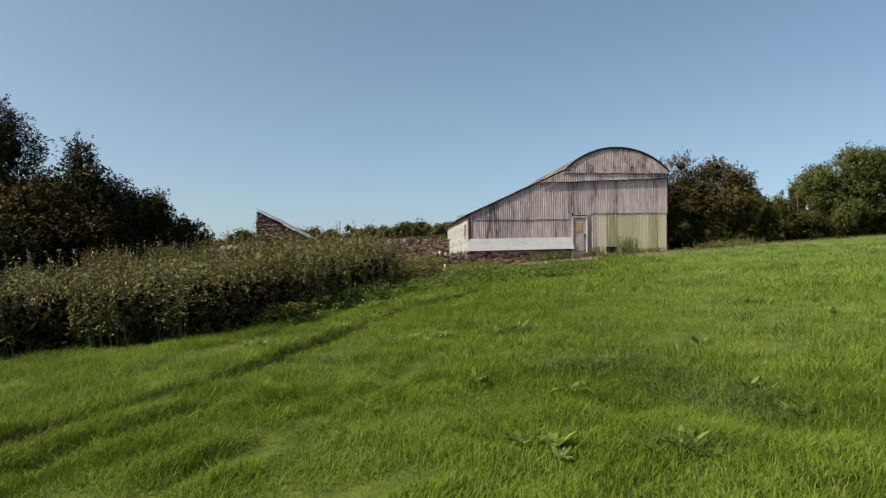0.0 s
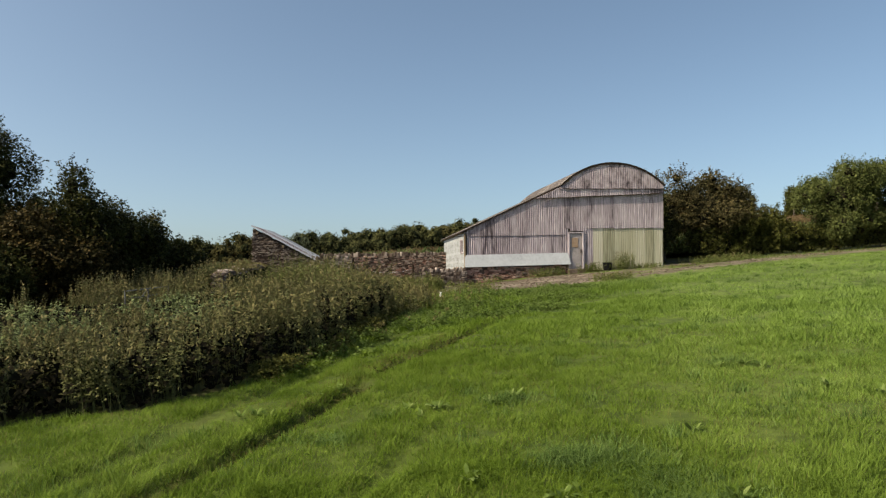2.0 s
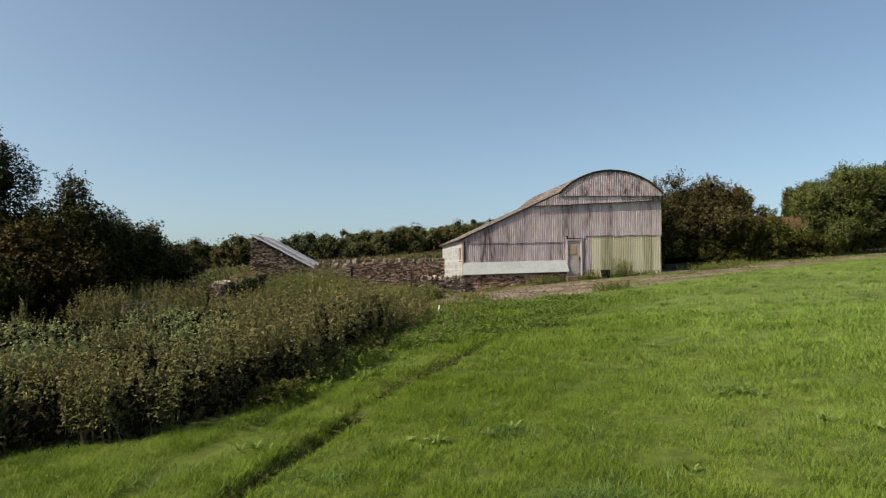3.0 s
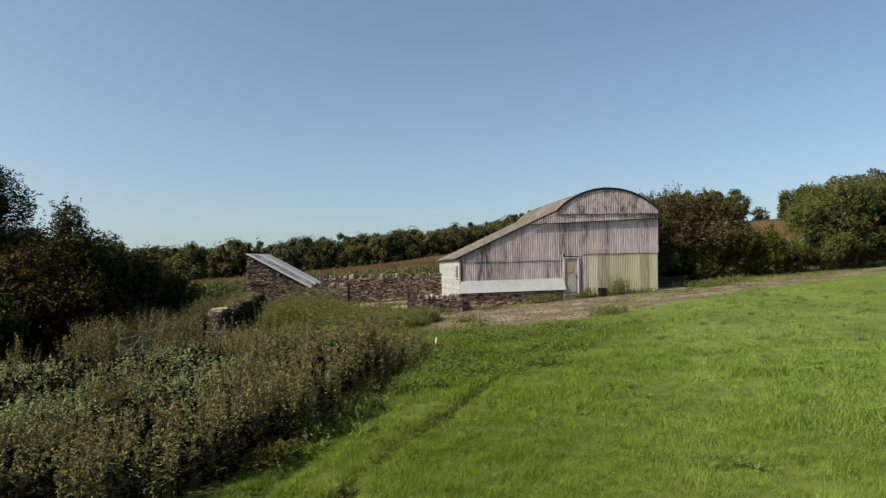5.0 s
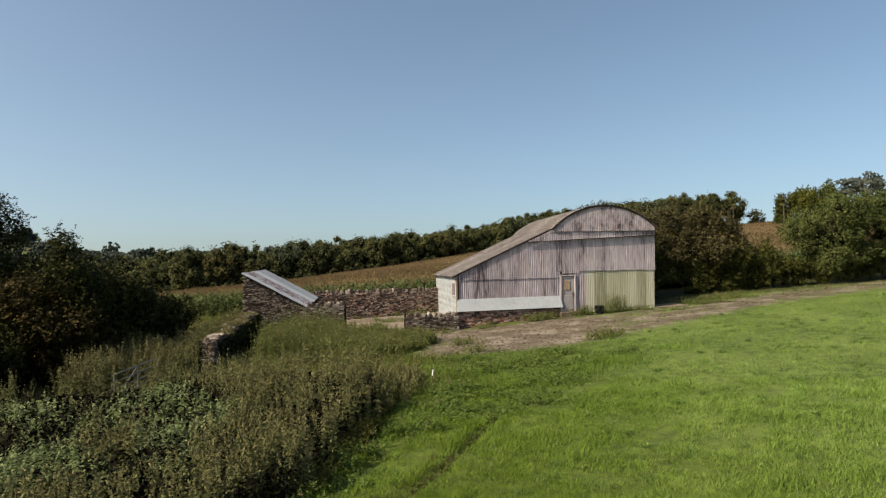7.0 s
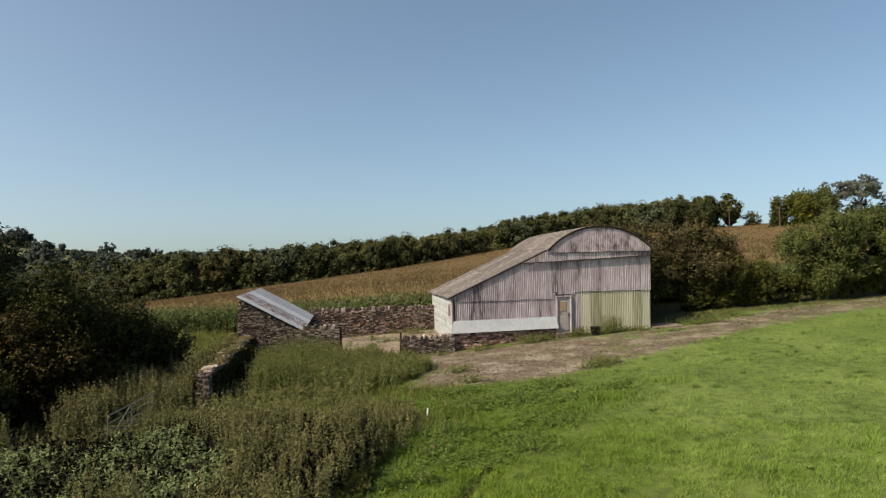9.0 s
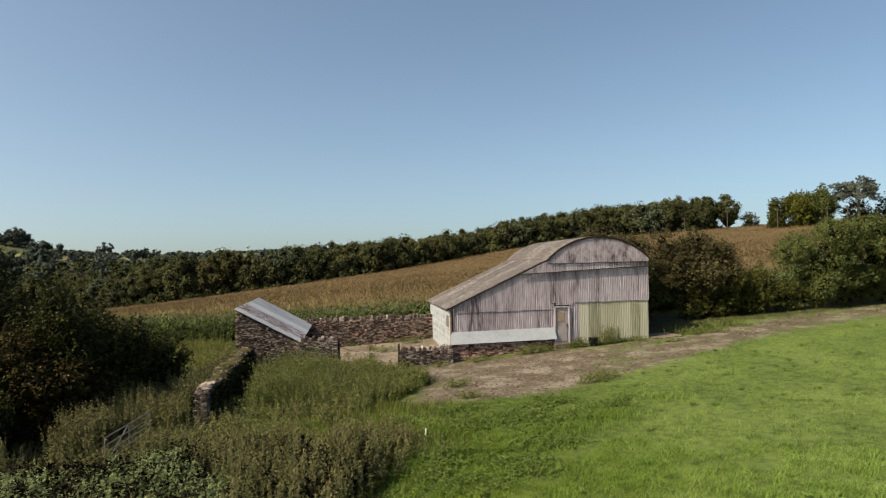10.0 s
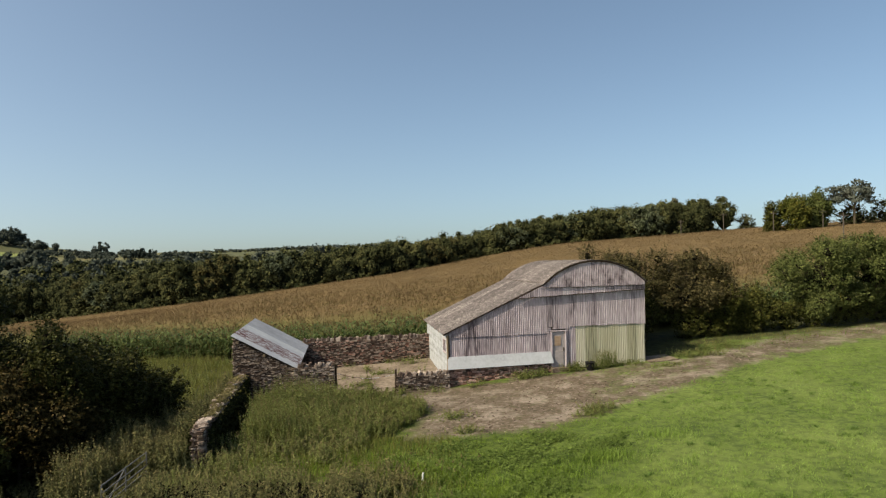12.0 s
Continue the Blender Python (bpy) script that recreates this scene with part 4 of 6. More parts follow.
# plinth under the lean-to
plinth = yard_thing("stone_plinth", "rubble stone plinth under the barn lean-to", "stone wall")
core(plinth, 0.02, 0.0, 5.98, 0.4, 0.2, lambda s: 1.60 + 0.012 * s)
rubble(plinth, -0.05, 5.95, lambda s: 0.45 + 0.12 * s, lambda s: 1.60 + 0.012 * s, -0.02, -1, 11, "red_stone")

# front yard wall to the right of the gateway
wall_r = yard_thing("stone_wall", "low dry stone wall with upright coping beside the gateway", "stone wall")
core(wall_r, -2.78, -0.2, 0.0, 0.2, 0.2, flat(1.36))
rubble(wall_r, -2.8, 0.05, flat(0.35), flat(1.40), -0.22, -1, 12, "stone", 200)
rubble(wall_r, -0.2, 0.2, flat(0.35), flat(1.38), -2.8, -1, 13, "stone", 40, axis="v")
coping(wall_r, -2.76, -0.1, flat(1.36), 0.0, 14, "stone", (0.22, 0.34), 0.45)

# front yard wall between the shed and the gateway
wall_l = yard_thing("stone_wall", "taller rubble stone wall between shed and gateway", "stone wall")
core(wall_l, -8.2, -0.2, -6.22, 0.2, 0.2, flat(2.12))
rubble(wall_l, -8.3, -6.2, flat(0.4), flat(2.16), -0.22, -1, 15, "stone", 260)
rubble(wall_l, -0.22, 0.22, flat(0.4), flat(2.14), -6.2, 1, 16, "stone", 40, axis="v")
coping(wall_l, -8.1, -6.3, flat(2.13), 0.0, 17, "stone", (0.12, 0.3), 0.3)

# back wall of the yard
wall_b = yard_thing("stone_wall", "long reddish stone wall with coping across the yard", "stone wall")
core(wall_b, -8.4, 8.6, -0.2, 9.0, 0.0, flat(2.28))
rubble(wall_b, -8.4, 0.2, flat(0.5), flat(2.3), 8.58, -1, 18, "red_stone", 290)
coping(wall_b, -8.4, 0.1, flat(2.26), 8.8, 19, "stone", (0.2, 0.34), 0.1)

# ---- stone shed with a single-pitch sheet roof ----
SH0, SH1, SHD = -11.38, -8.28, 8.7


def shed_z(s):
    return 3.86 - (s - SH0) * 0.552


shed = yard_thing("stone_shed", "small rubble stone shed with single-pitch metal roof", "shed")
core(shed, SH0, 0.0, SH1, 0.4, 0.2, shed_z, "gable_wall")
rubble(shed, SH0 - 0.02, SH1 + 0.05, flat(0.4), lambda s: shed_z(s) - 0.02, -0.02, -1, 21, "stone", 295, (0.032, 0.07), (0.06, 0.2))
core(shed, SH0, 0.4, SH0 + 0.4, SHD, 0.1, flat(3.4), "side_wall")
core(shed, SH0 + 0.4, SHD - 0.4, SH1, SHD, 0.2, lambda s: shed_z(s) - 0.2, "rear_wall")
bm = bmesh.new()
for vv in (2.9, 5.6):
    bar(bm, (SH1 - 0.1, vv, 0.4), (SH1 - 0.1, vv, shed_z(SH1 - 0.1)), 0.07, 8)
part("post", bm, M["old_wood"], shed)
bm = bmesh.new()
for q in (SH0 + 0.2, (SH0 + SH1) / 2, SH1 - 0.1):
    box(bm, q - 0.05, -0.1, shed_z(q) - 0.2, q + 0.05, SHD, shed_z(q) - 0.06)
part("purlin", bm, M["old_wood"], shed)
sh_roof = new("roof")
sh_roof.parent = shed
cut = np.linspace(-0.16, SHD + 0.1, 11)
for i, (a, b) in enumerate(zip(cut, cut[1:])):
    mid_s = -9.75
    for q0, q1, up in ((SH0 - 0.14, mid_s + 0.1, 0.012), (mid_s, SH1 + 0.2, 0.0)):
        pr = [(x, shed_z(x) + 0.03) for x in np.linspace(q0, q1, 3)]
        roof_strip("roof_sheet", pr, a, b + 0.05, M["rust"] if i in (1, 2, 3) else M["zinc"] if i < 6 else M["dull_zinc"], sh_roof, amp=0.017, lift=up + 0.002 * (i % 2), label="rust-streaked metal sheet" if i in (1, 2, 3) else "")

# the shed's roof falls a little towards the back
for ob in [*sh_roof.children, *[c for c in shed.children if c.name.startswith("purlin")]]:
    for vert in ob.data.vertices:
        vert.co.z -= 0.006 * max(0.0, vert.co.y)

# ---- ruined wall ----
ruin = thing("ruined_wall", -8.55, 25.5, 0, 6.0, "tumbled dry stone wall overgrown with weeds", "stone wall")


def ruin_z(v):
    return 1.66 + 0.08 * math.sin(v * 1.7) + 0.02 * v


core(ruin, -0.1, 0.1, 0.28, 10.4, 0.0, flat(1.58))
rubble(ruin, 0.0, 10.4, flat(0.1), ruin_z, 0.3, 1, 31, "stone", 200, axis="v")
rubble(ruin, -0.14, 0.32, flat(0.1), flat(1.72), 0.05, -1, 33, "stone", 90)
rt = random.Random(5)
for i in range(150):
    vv = rt.uniform(0, 10.3)
    ob = new("stone", ROCKS["stone"][rt.randrange(9)])
    ob.parent = ruin
    ob.matrix_basis = Matrix.LocRotScale((rt.uniform(-0.06, 0.24), vv, ruin_z(vv) + rt.uniform(-0.03, 0.07)), Euler((rt.gauss(0, 0.15), rt.gauss(0, 0.15), rt.uniform(0, 3))), (rt.uniform(0.2, 0.4), rt.uniform(0.15, 0.3), rt.uniform(0.05, 0.12)))

ri = np.random.default_rng(35)
k = 7000
iv = ri.uniform(0.5, 10.4, k)
iz = ri.uniform(0.1, 1.0, k) * (1.56 + 0.02 * iv)
lv, lq = leaf_quads(np.stack([0.36 + np.abs(ri.normal(size=k)) * 0.07, iv, iz], 1), 0.06, ri, 0.8, 0.7, np.tile(np.array([1.0, 0, 0.3]), (k, 1)))
# ivy in the darkest leaf tone, which also paints the face's shade
ivy = finish(new("ivy", np_mesh("ivy", lv, lq)), M["bush_leaf"], ruin, "ivy over the shaded face, its dark colour also standing for shade")
k = 9000
iv = ri.uniform(1.6, 10.3, k)
lv, lq = leaf_quads(np.stack([ri.normal(0.08, 0.14, k), iv, 1.68 + 0.08 * np.sin(iv * 1.7) + 0.02 * iv + ri.uniform(0, 0.12, k)], 1), 0.045, ri, 1.6, 0.3)
moss = finish(new("moss", np_mesh("moss", lv, lq)), M["seed"], ruin, "brown moss and dead grass on the wall top")

# ---- yard slab ----
def sheet_on_ground(name, s0, s1, v0, v1, lift, mat, label, n=14):
    s, v = np.meshgrid(np.linspace(s0, s1, n), np.linspace(v0, v1, n), indexing="ij")
    x, y = P0[0] + s * U.x - v * U.y, P0[1] + s * U.y + v * U.x
    z = height(x, y)
    top = np.stack([x, y, z + lift], -1).reshape(-1, 3)
    low = np.stack([x, y, z - 0.1], -1).reshape(-1, 3)
    i, j = np.meshgrid(np.arange(n - 1), np.arange(n - 1), indexing="ij")
    a = i * n + j
    q = np.stack([a, a + n, a + n + 1, a + 1], -1).reshape(-1, 4)
    k = np.arange(n - 1)
    m = n * n
    rim = [np.stack([k + 1, k, m + k, m + k + 1], 1), np.stack([(n - 1) * n + k, (n - 1) * n + k + 1, m + (n - 1) * n + k + 1, m + (n - 1) * n + k], 1),
           np.stack([k * n, (k + 1) * n, m + (k + 1) * n, m + k * n], 1), np.stack([(k + 1) * n + n - 1, k * n + n - 1, m + k * n + n - 1, m + (k + 1) * n + n - 1], 1)]
    return tagged(finish(new(name, np_mesh(name, np.concatenate([top, low]), np.concatenate([q, *rim]))), mat), label, "paving", kind="structure")


for a, b, c, d in ((-8.0, -4.35, -0.3, 4.2), (-4.3, -0.02, -0.3, 4.2), (-8.0, -4.35, 4.25, 8.5), (-4.3, -0.02, 4.25, 8.5)):
    sheet_on_ground("pavement", a, b, c, d, 0.06, M["concrete"], "cracked pale concrete yard slab")
sheet_on_ground("pavement", 11.62, 13.3, -0.5, 1.2, 0.05, M["concrete"], "pale concrete apron beside the barn", 5)

# ---- hedges and trees ----
# dark thicket beside the nettles
for x, y, rx, ry, ht, base, mt, sd, lab in (
        (-20.6, 28.2, 3.4, 3.2, 8.3, 0.2, "bush_leaf", 41, "tall dark green hawthorn thicket"),
        (-14.0, 26.6, 1.5, 1.8, 5.9, 0.2, "bush_leaf", 42, "dark green shrub with upright bare-tipped twigs"),
        (-15.2, 25.6, 2.6, 1.9, 4.4, 0.1, "red_leaf", 43, "low russet-green shrub in the thicket"),
        (-13.3, 28.2, 1.8, 2.2, 4.7, 0.1, "bush_leaf", 44, "rounded dark green shrub"),
        (-12.0, 30.4, 1.2, 1.6, 3.2, 0.1, "bush_leaf", 45, "low dark green shrub at the meadow edge"),
        (-22.5, 25.5, 3.6, 3.2, 8.4, 0.2, "bush_leaf", 46, "tall dark green thicket"),
        (-19.3, 24.6, 2.5, 1.8, 4.2, 0.1, "red_leaf", 47, "russet-green shrub in the thicket"),
        (-17.0, 28.2, 2.3, 2.2, 5.0, 0.1, "bush_leaf", 49, "dense dark green shrub in the thicket"),
        (-18.4, 26.6, 2.2, 1.8, 5.8, 0.1, "bush_leaf", 40, "dense dark green shrub in the thicket"),
        (-15.6, 22.6, 1.7, 1.5, 2.9, 0.0, "bush_leaf", 38, "low dark green shrub over the weeds"),
        (-17.6, 22.8, 1.8, 1.5, 3.6, 0.0, "bush_leaf", 39, "dark green shrub over the weeds"),
        (-16.0, 31.5, 3.0, 2.5, 4.6, 0.1, "bush_leaf", 48, "dark green shrub behind the thicket")):
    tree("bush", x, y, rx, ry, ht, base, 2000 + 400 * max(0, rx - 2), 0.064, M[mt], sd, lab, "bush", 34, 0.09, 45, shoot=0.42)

# hedge behind and beside the barn
for x, y, rx, ry, ht, base, mt, sd, lab in (
        (15.3, 45.2, 2.8, 2.3, 6.1, 0.9, "red_leaf", 51, "russet-green hawthorn with bare upper twigs"),
        (18.6, 45.3, 2.9, 2.2, 5.6, 0.4, "red_leaf", 52, "russet-green hawthorn beside the barn"),
        (20.8, 44.9, 1.4, 1.5, 3.4, -0.2, "bush_leaf", 53, "low dark green hedge shrub"),
        (22.6, 45.2, 1.4, 1.5, 3.0, -0.2, "bush_leaf", 54, "low olive-green hedge shrub"),
        (27.2, 45.2, 2.8, 2.6, 6.1, 0.6, "oak_leaf", 55, "rounded green hedgerow tree with yellowing leaves"),
        (31.2, 45.0, 3.0, 2.5, 5.8, 0.6, "oak_leaf", 56, "broad green hedgerow tree"),
        (35.0, 44.8, 3.2, 2.5, 5.9, 0.6, "oak_leaf", 57, "broad green hedgerow tree"),
        (39.2, 45.5, 3.2, 2.5, 5.8, -0.2, "bush_leaf", 58, "broad dark green hedgerow tree"),
        # extra shrub in the darker thicket leaf, added to make the barn-side shade
        (13.7, 43.2, 1.5, 1.7, 4.4, 0.0, "thicket", 60, "dense shrub added beside the barn, dark leaves standing for shade"),
        (12.9, 48.2, 2.3, 2.0, 6.6, 0.0, "red_leaf", 59, "hawthorn with bare twigs behind the barn")):
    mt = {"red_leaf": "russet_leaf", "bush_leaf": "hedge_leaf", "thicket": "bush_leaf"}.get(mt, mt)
    tree("hedge_tree" if ht > 5.5 else "bush", x, y, rx, ry, ht, base, 1900, 0.066, M[mt], sd, lab, "tree" if ht > 5.5 else "bush", 34, 0.12, 30, shoot=0.45, bare={51: 7, 52: 5, 59: 8}.get(sd, 0))
for i in range(2, 13):
    x = 14.2 + i * 1.75
    tree("hedge_shrub", x, 44.7 + 0.25 * math.sin(i * 2.1) + 0.03 * i, 1.25, 1.0, 2.3 + 0.5 * math.sin(i * 1.7), -0.3, 1500, 0.058, M["hedge_leaf"], 500 + i, "dense low hedge shrub with brambles", "bush", 22, 0.05, 16, "low shrubs along the hedge")


# ---- the far wood ----
def small_ball():
    bm = bmesh.new()
    bmesh.ops.create_icosphere(bm, subdivisions=1, radius=1.0)
    out = np.array([tuple(p.co) for p in bm.verts]), np.array([[p.index for p in q.verts] for q in bm.faces])
    bm.free()
    return out


KNOB = small_ball()


def dome_tree(rnd, x, y, z, r, ht, lobes, leaves, leaf):
    """A far tree: a rounded crown of many knobs under loose leaves; corners, triangles and quads."""
    lb = [(0, 0, ht * 0.45, r * 0.74, r * 0.74, ht * 0.46)]
    for _ in range(lobes):
        a, up = rnd.uniform(0, 6.28), rnd.uniform(-0.2, 1.0)
        out = math.sqrt(max(0.05, 1 - up * up)) * rnd.uniform(0.5, 0.98)
        s = rnd.uniform(0.16, 0.4)
        lb.append((math.cos(a) * r * out, math.sin(a) * r * out, ht * (0.45 + rnd.uniform(0.3, 0.46) * up), r * s, r * s, min(r, ht * 0.5) * s))
    lb = np.array(lb)
    k = len(lb)
    body = KNOB[0][None] * (0.68 + 0.1 * rnd.normal(size=(k, len(KNOB[0]), 1))) * lb[:, None, 3:] + lb[:, None, :3]
    body[..., 2] = np.maximum(body[..., 2], 0.0)
    tris = (KNOB[1][None] + (np.arange(k) * len(KNOB[0]))[:, None, None]).reshape(-1, 3)
    pick = rnd.integers(0, k, leaves)
    d = rnd.normal(size=(leaves, 3)) + np.array([0, 0, 0.25])
    d /= np.linalg.norm(d, axis=1, keepdims=True)
    c = lb[pick, :3] + d * lb[pick, 3:] * rnd.uniform(0.78, 1.16, (leaves, 1))
    v, q = leaf_tris(c, leaf, rnd, 0.8, 0.7, d + np.array([0, 0, 0.4]), 0.4)
    at = np.array([x, y, z])
    return v + at, q, body.reshape(-1, 3) + at, tris


def gather(name, sets, mat, label, inside_mat):
    """All leaves as one mesh, and the crowns' solid insides, coloured dark as shade, as another."""
    vs, qs, bs, ts, m, k = [], [], [], [], 0, 0
    for v, q, b, t in sets:
        vs.append(v), qs.append(q + m), bs.append(b), ts.append(t + k)
        m, k = m + len(v), k + len(b)
    tagged(finish(new(name, np_mesh(name, np.concatenate(vs), None, np.concatenate(qs))), mat), label, "woodland", kind="stuff")
    me = np_mesh(name + "_interior", np.concatenate(bs), None, np.concatenate(ts))
    me.polygons.foreach_set("use_smooth", np.ones(len(me.polygons), bool))
    tagged(finish(new(name + "_interior", me), inside_mat), "shade-coloured inside of " + label, "woodland", kind="stuff")


def edge_tree(rnd, x, y, r, tall):
    """One tree of the wood's front row: trunk, inside coloured dark as shade, and leaves."""
    tone = "wood_leaf" if rnd.uniform() < 0.72 else ("willow_leaf" if rnd.uniform() < 0.5 else "brown_wood_leaf")
    names = {"wood_leaf": "dark green broadleaf tree at the wood edge", "willow_leaf": "pale grey-green tree at the wood edge", "brown_wood_leaf": "olive-brown tree at the wood edge"}
    top = thing("woodland_tree", x, y, h1(x, y) - 0.3, 0, names[tone], "tree", "trees along the wood edge")
    v, q, b, t = dome_tree(rnd, 0, 0, 0, r, tall, 22, 3300, 0.215)
    finish(new("crown", np_mesh("crown", v, None, q)), M[tone], top)
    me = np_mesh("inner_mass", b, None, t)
    finish(new("inner_mass", me), M["wood_shade"], top)
    bm = bmesh.new()
    bar(bm, (0, 0, -0.2), (0, 0, tall * 0.5), 0.22, 6, 0.12)
    part("trunk", bm, M["bark"], top)


def build_wood():
    rnd = np.random.default_rng(61)
    sets = []
    for (ax, ay), (bx, by) in zip(WOOD_EDGE, WOOD_EDGE[1:]):
        ln = math.hypot(bx - ax, by - ay)
        for row in range(-1, 4):
            n = max(2, int(ln / (2.8 if row < 0 or ax > -20 else 3.7)))
            for i in range(n):
                t = (i + rnd.uniform(0, 1)) / n
                if row >= 3 and ax > -20 or row >= 2 and ax < -110:
                    continue
                off = 1.5 + row * 6.5 + rnd.uniform(-1.5, 1.5)
                px, py = ax + (bx - ax) * t - (by - ay) / ln * off, ay + (by - ay) * t + (bx - ax) / ln * off
                tall = np.interp(px, [-100, -60, -30, -12, 4, 20, 40, 86], [14.2, 13.0, 12.2, 10.9, 10.1, 10.6, 11.2, 13.2]) * (rnd.uniform(0.72, 1.1) if px < -15 else rnd.uniform(0.84, 1.04))
                if row < 0:
                    sets.append(dome_tree(rnd, px, py + 4.5, h1(px, py) - 0.3, rnd.uniform(1.8, 2.6), rnd.uniform(3.2, 5.0), 9, 620, 0.24))
                    continue
                if row == 0:
                    edge_tree(rnd, px, py, rnd.uniform(3.0, 5.6), tall)
                    continue
                sets.append(dome_tree(rnd, px, py, h1(px, py) - 0.3, rnd.uniform(3.2, 4.8), tall * 1.03, 14, 1000, 0.3))
    # the wood goes on uphill behind its edge
    for row in range(4):
        for i in range(30):
            px = -150 + 4.6 * i + rnd.uniform(-1.5, 1.5)
            py = float(np.interp(px, [p[0] for p in WOOD_EDGE], [p[1] for p in WOOD_EDGE])) + 34 + row * 14 + rnd.uniform(-4, 4)
            sets.append(dome_tree(rnd, px, py, h1(px, py) - 0.3, rnd.uniform(3.6, 5.2), rnd.uniform(9, 11.5), 9, 300, 0.5))
    gather("far_woods", sets, M["wood_leaf"], "dense dark green wood along the far field edge", M["wood_shade"])


def build_distance():
    rnd = np.random.default_rng(62)
    sets = []

    def band(n, x0, y0, x1, y1, wide, r, ht, lobes=8, leaves=200, leaf=0.85):
        for i in range(n):
            t = (i + rnd.uniform()) / n
            px, py = x0 + (x1 - x0) * t + rnd.normal() * wide, y0 + (y1 - y0) * t + rnd.normal() * wide
            sets.append(dome_tree(rnd, px, py, h1(px, py) - 0.5, r * rnd.uniform(0.75, 1.25), ht * rnd.uniform(0.75, 1.2), lobes, leaves, leaf))

    # woods behind the first one, towards the valley
    band(50, -210, 225, -80, 255, 12, 5, 11, 12, 420, 0.6)
    band(30, -268, 288, -182, 312, 6, 6.0, 12.5, 12, 420, 0.65)
    band(46, -170, 290, -20, 340, 10, 5.5, 10, 9, 260, 0.65)
    # hedgerows between the far fields
    band(26, -150, 322, -205, 430, 2, 3, 3.5)
    band(16, -300, 430, -240, 440, 5, 5, 6)
    band(30, -345, 600, -520, 548, 3, 5, 5)
    band(34, -426, 742, -330, 760, 8, 6, 8)
    band(30, -330, 640, -180, 560, 6, 5, 5)
    # the hilltop clump
    band(24, -540, 770, -435, 790, 8, 8, 13)
    band(5, -492, 790, -474, 797, 3, 9, 22)
    # single clumps along the skyline
    band(3, -374, 764, -358, 768, 2, 5, 16, 9, 160, 1.0)
    band(5, -240, 549, -226, 556, 2, 5, 8.5)
    band(3, -222, 557, -216, 560, 1.5, 4, 7)
    band(9, -213, 560, -192, 568, 2, 4, 7)
    band(60, -420, 1330, 60, 1500, 14, 12, 9, 6, 70, 2.0)
    band(30, 60, 330, 330, 420, 20, 6, 8)
    gather("distant_trees", sets, M["far_hazy_leaf"], "distant trees and hedgerows on the hills, haze in their leaf colour", M["far_hazy_shade"])


def far_building():
    """A long low farm building across the valley."""
    x, y = -168.0, 452.0
    top = thing("farm_building", x, y, h1(x, y) - 1.5, 20, "long low whitish farm building across the valley", "building")
    bm = bmesh.new()
    box(bm, -3.6, -3, -1, 3.6, 3, 1.9)
    part("wall", bm, M["white_paint"], top)
    bm = bmesh.new()
    vs = [bm.verts.new(p) for p in ((-3.8, -3.2, 1.9), (3.8, -3.2, 1.9), (3.8, 0, 2.6), (-3.8, 0, 2.6), (3.8, 3.2, 1.9), (-3.8, 3.2, 1.9))]
    for f in ((0, 1, 2, 3), (3, 2, 4, 5), (0, 3, 5), (1, 4, 2), (0, 5, 4, 1)):
        bm.faces.new([vs[i] for i in f])
    part("roof", bm, M["white_paint"], top)


build_wood()
build_distance()
far_building()

# trees at the top of the field
for x, y, rx, ry, ht, base, per, mt, sd, lab, cnt in (
        (80.0, 150, 2.0, 2.0, 8.8, 0.0, 190, "hedge_leaf", 71, "narrow grey-green conifer at the top of the field", 26),
        (84.4, 149, 3.6, 3.2, 9.4, 0.0, 190, "field_leaf", 72, "rounded tree with yellowing leaves", 34),
        (90.0, 151, 3.8, 3.4, 10.0, 0.0, 190, "oak_leaf", 73, "rounded green field tree", 34),
        (92.0, 187, 2.6, 2.4, 6.0, 0.0, 70, "wood_leaf", 75, "small round tree on the skyline", 20),
        (101.0, 152, 5.0, 3.0, 6.0, 0.0, 60, "wood_leaf", 76, "low hedge clump on the skyline", 24),
        (108.5, 152, 5.0, 3.0, 6.4, 0.0, 60, "wood_leaf", 77, "low hedge clump on the skyline", 24)):
    tree("field_tree", x, y, rx, ry, ht, base, per * 1.8, 0.2, M[mt], sd, lab, "tree", cnt, 0.2, 10, shoot=0.9)


def open_tree():
    """A tall tree with bare forking limbs and flat tiers of foliage."""
    rnd = np.random.default_rng(78)
    x, y = 99.0, 150
    top = thing("tall_pine", x, y, h1(x, y), 0, "tall open tree with bare limbs and tiered foliage", "tree")
    bm = bmesh.new()
    bar(bm, (0, 0, -0.3), (0.2, 0, 6.5), 0.3, 7, 0.2)
    lobes = []
    for i in range(32):
        d = rnd.normal(size=3)
        d /= np.linalg.norm(d)
        k = rnd.uniform(0.45, 1.0)
        e = Vector((d[0] * 7.0 * k, d[1] * 4.6 * k, 8.4 + d[2] * 3.0 * k))
        s = Vector((0.15, 0, max(3.8, e.z * 0.7)))
        bar(bm, s, e, 0.06, 5, 0.03)
        lobes.append((*e, rnd.uniform(0.9, 1.6), rnd.uniform(0.9, 1.5), rnd.uniform(0.5, 0.85)))
    part("trunk", bm, M["bark"], top)
    pts, nor = shoot_points(lobes, 330, rnd, 0.4)
    v, q = leaf_tris(pts, 0.2, rnd, 0.6, 0.6, nor)
    finish(new("crown", np_mesh("crown", v, None, q)), M["pine_leaf"], top)


open_tree()

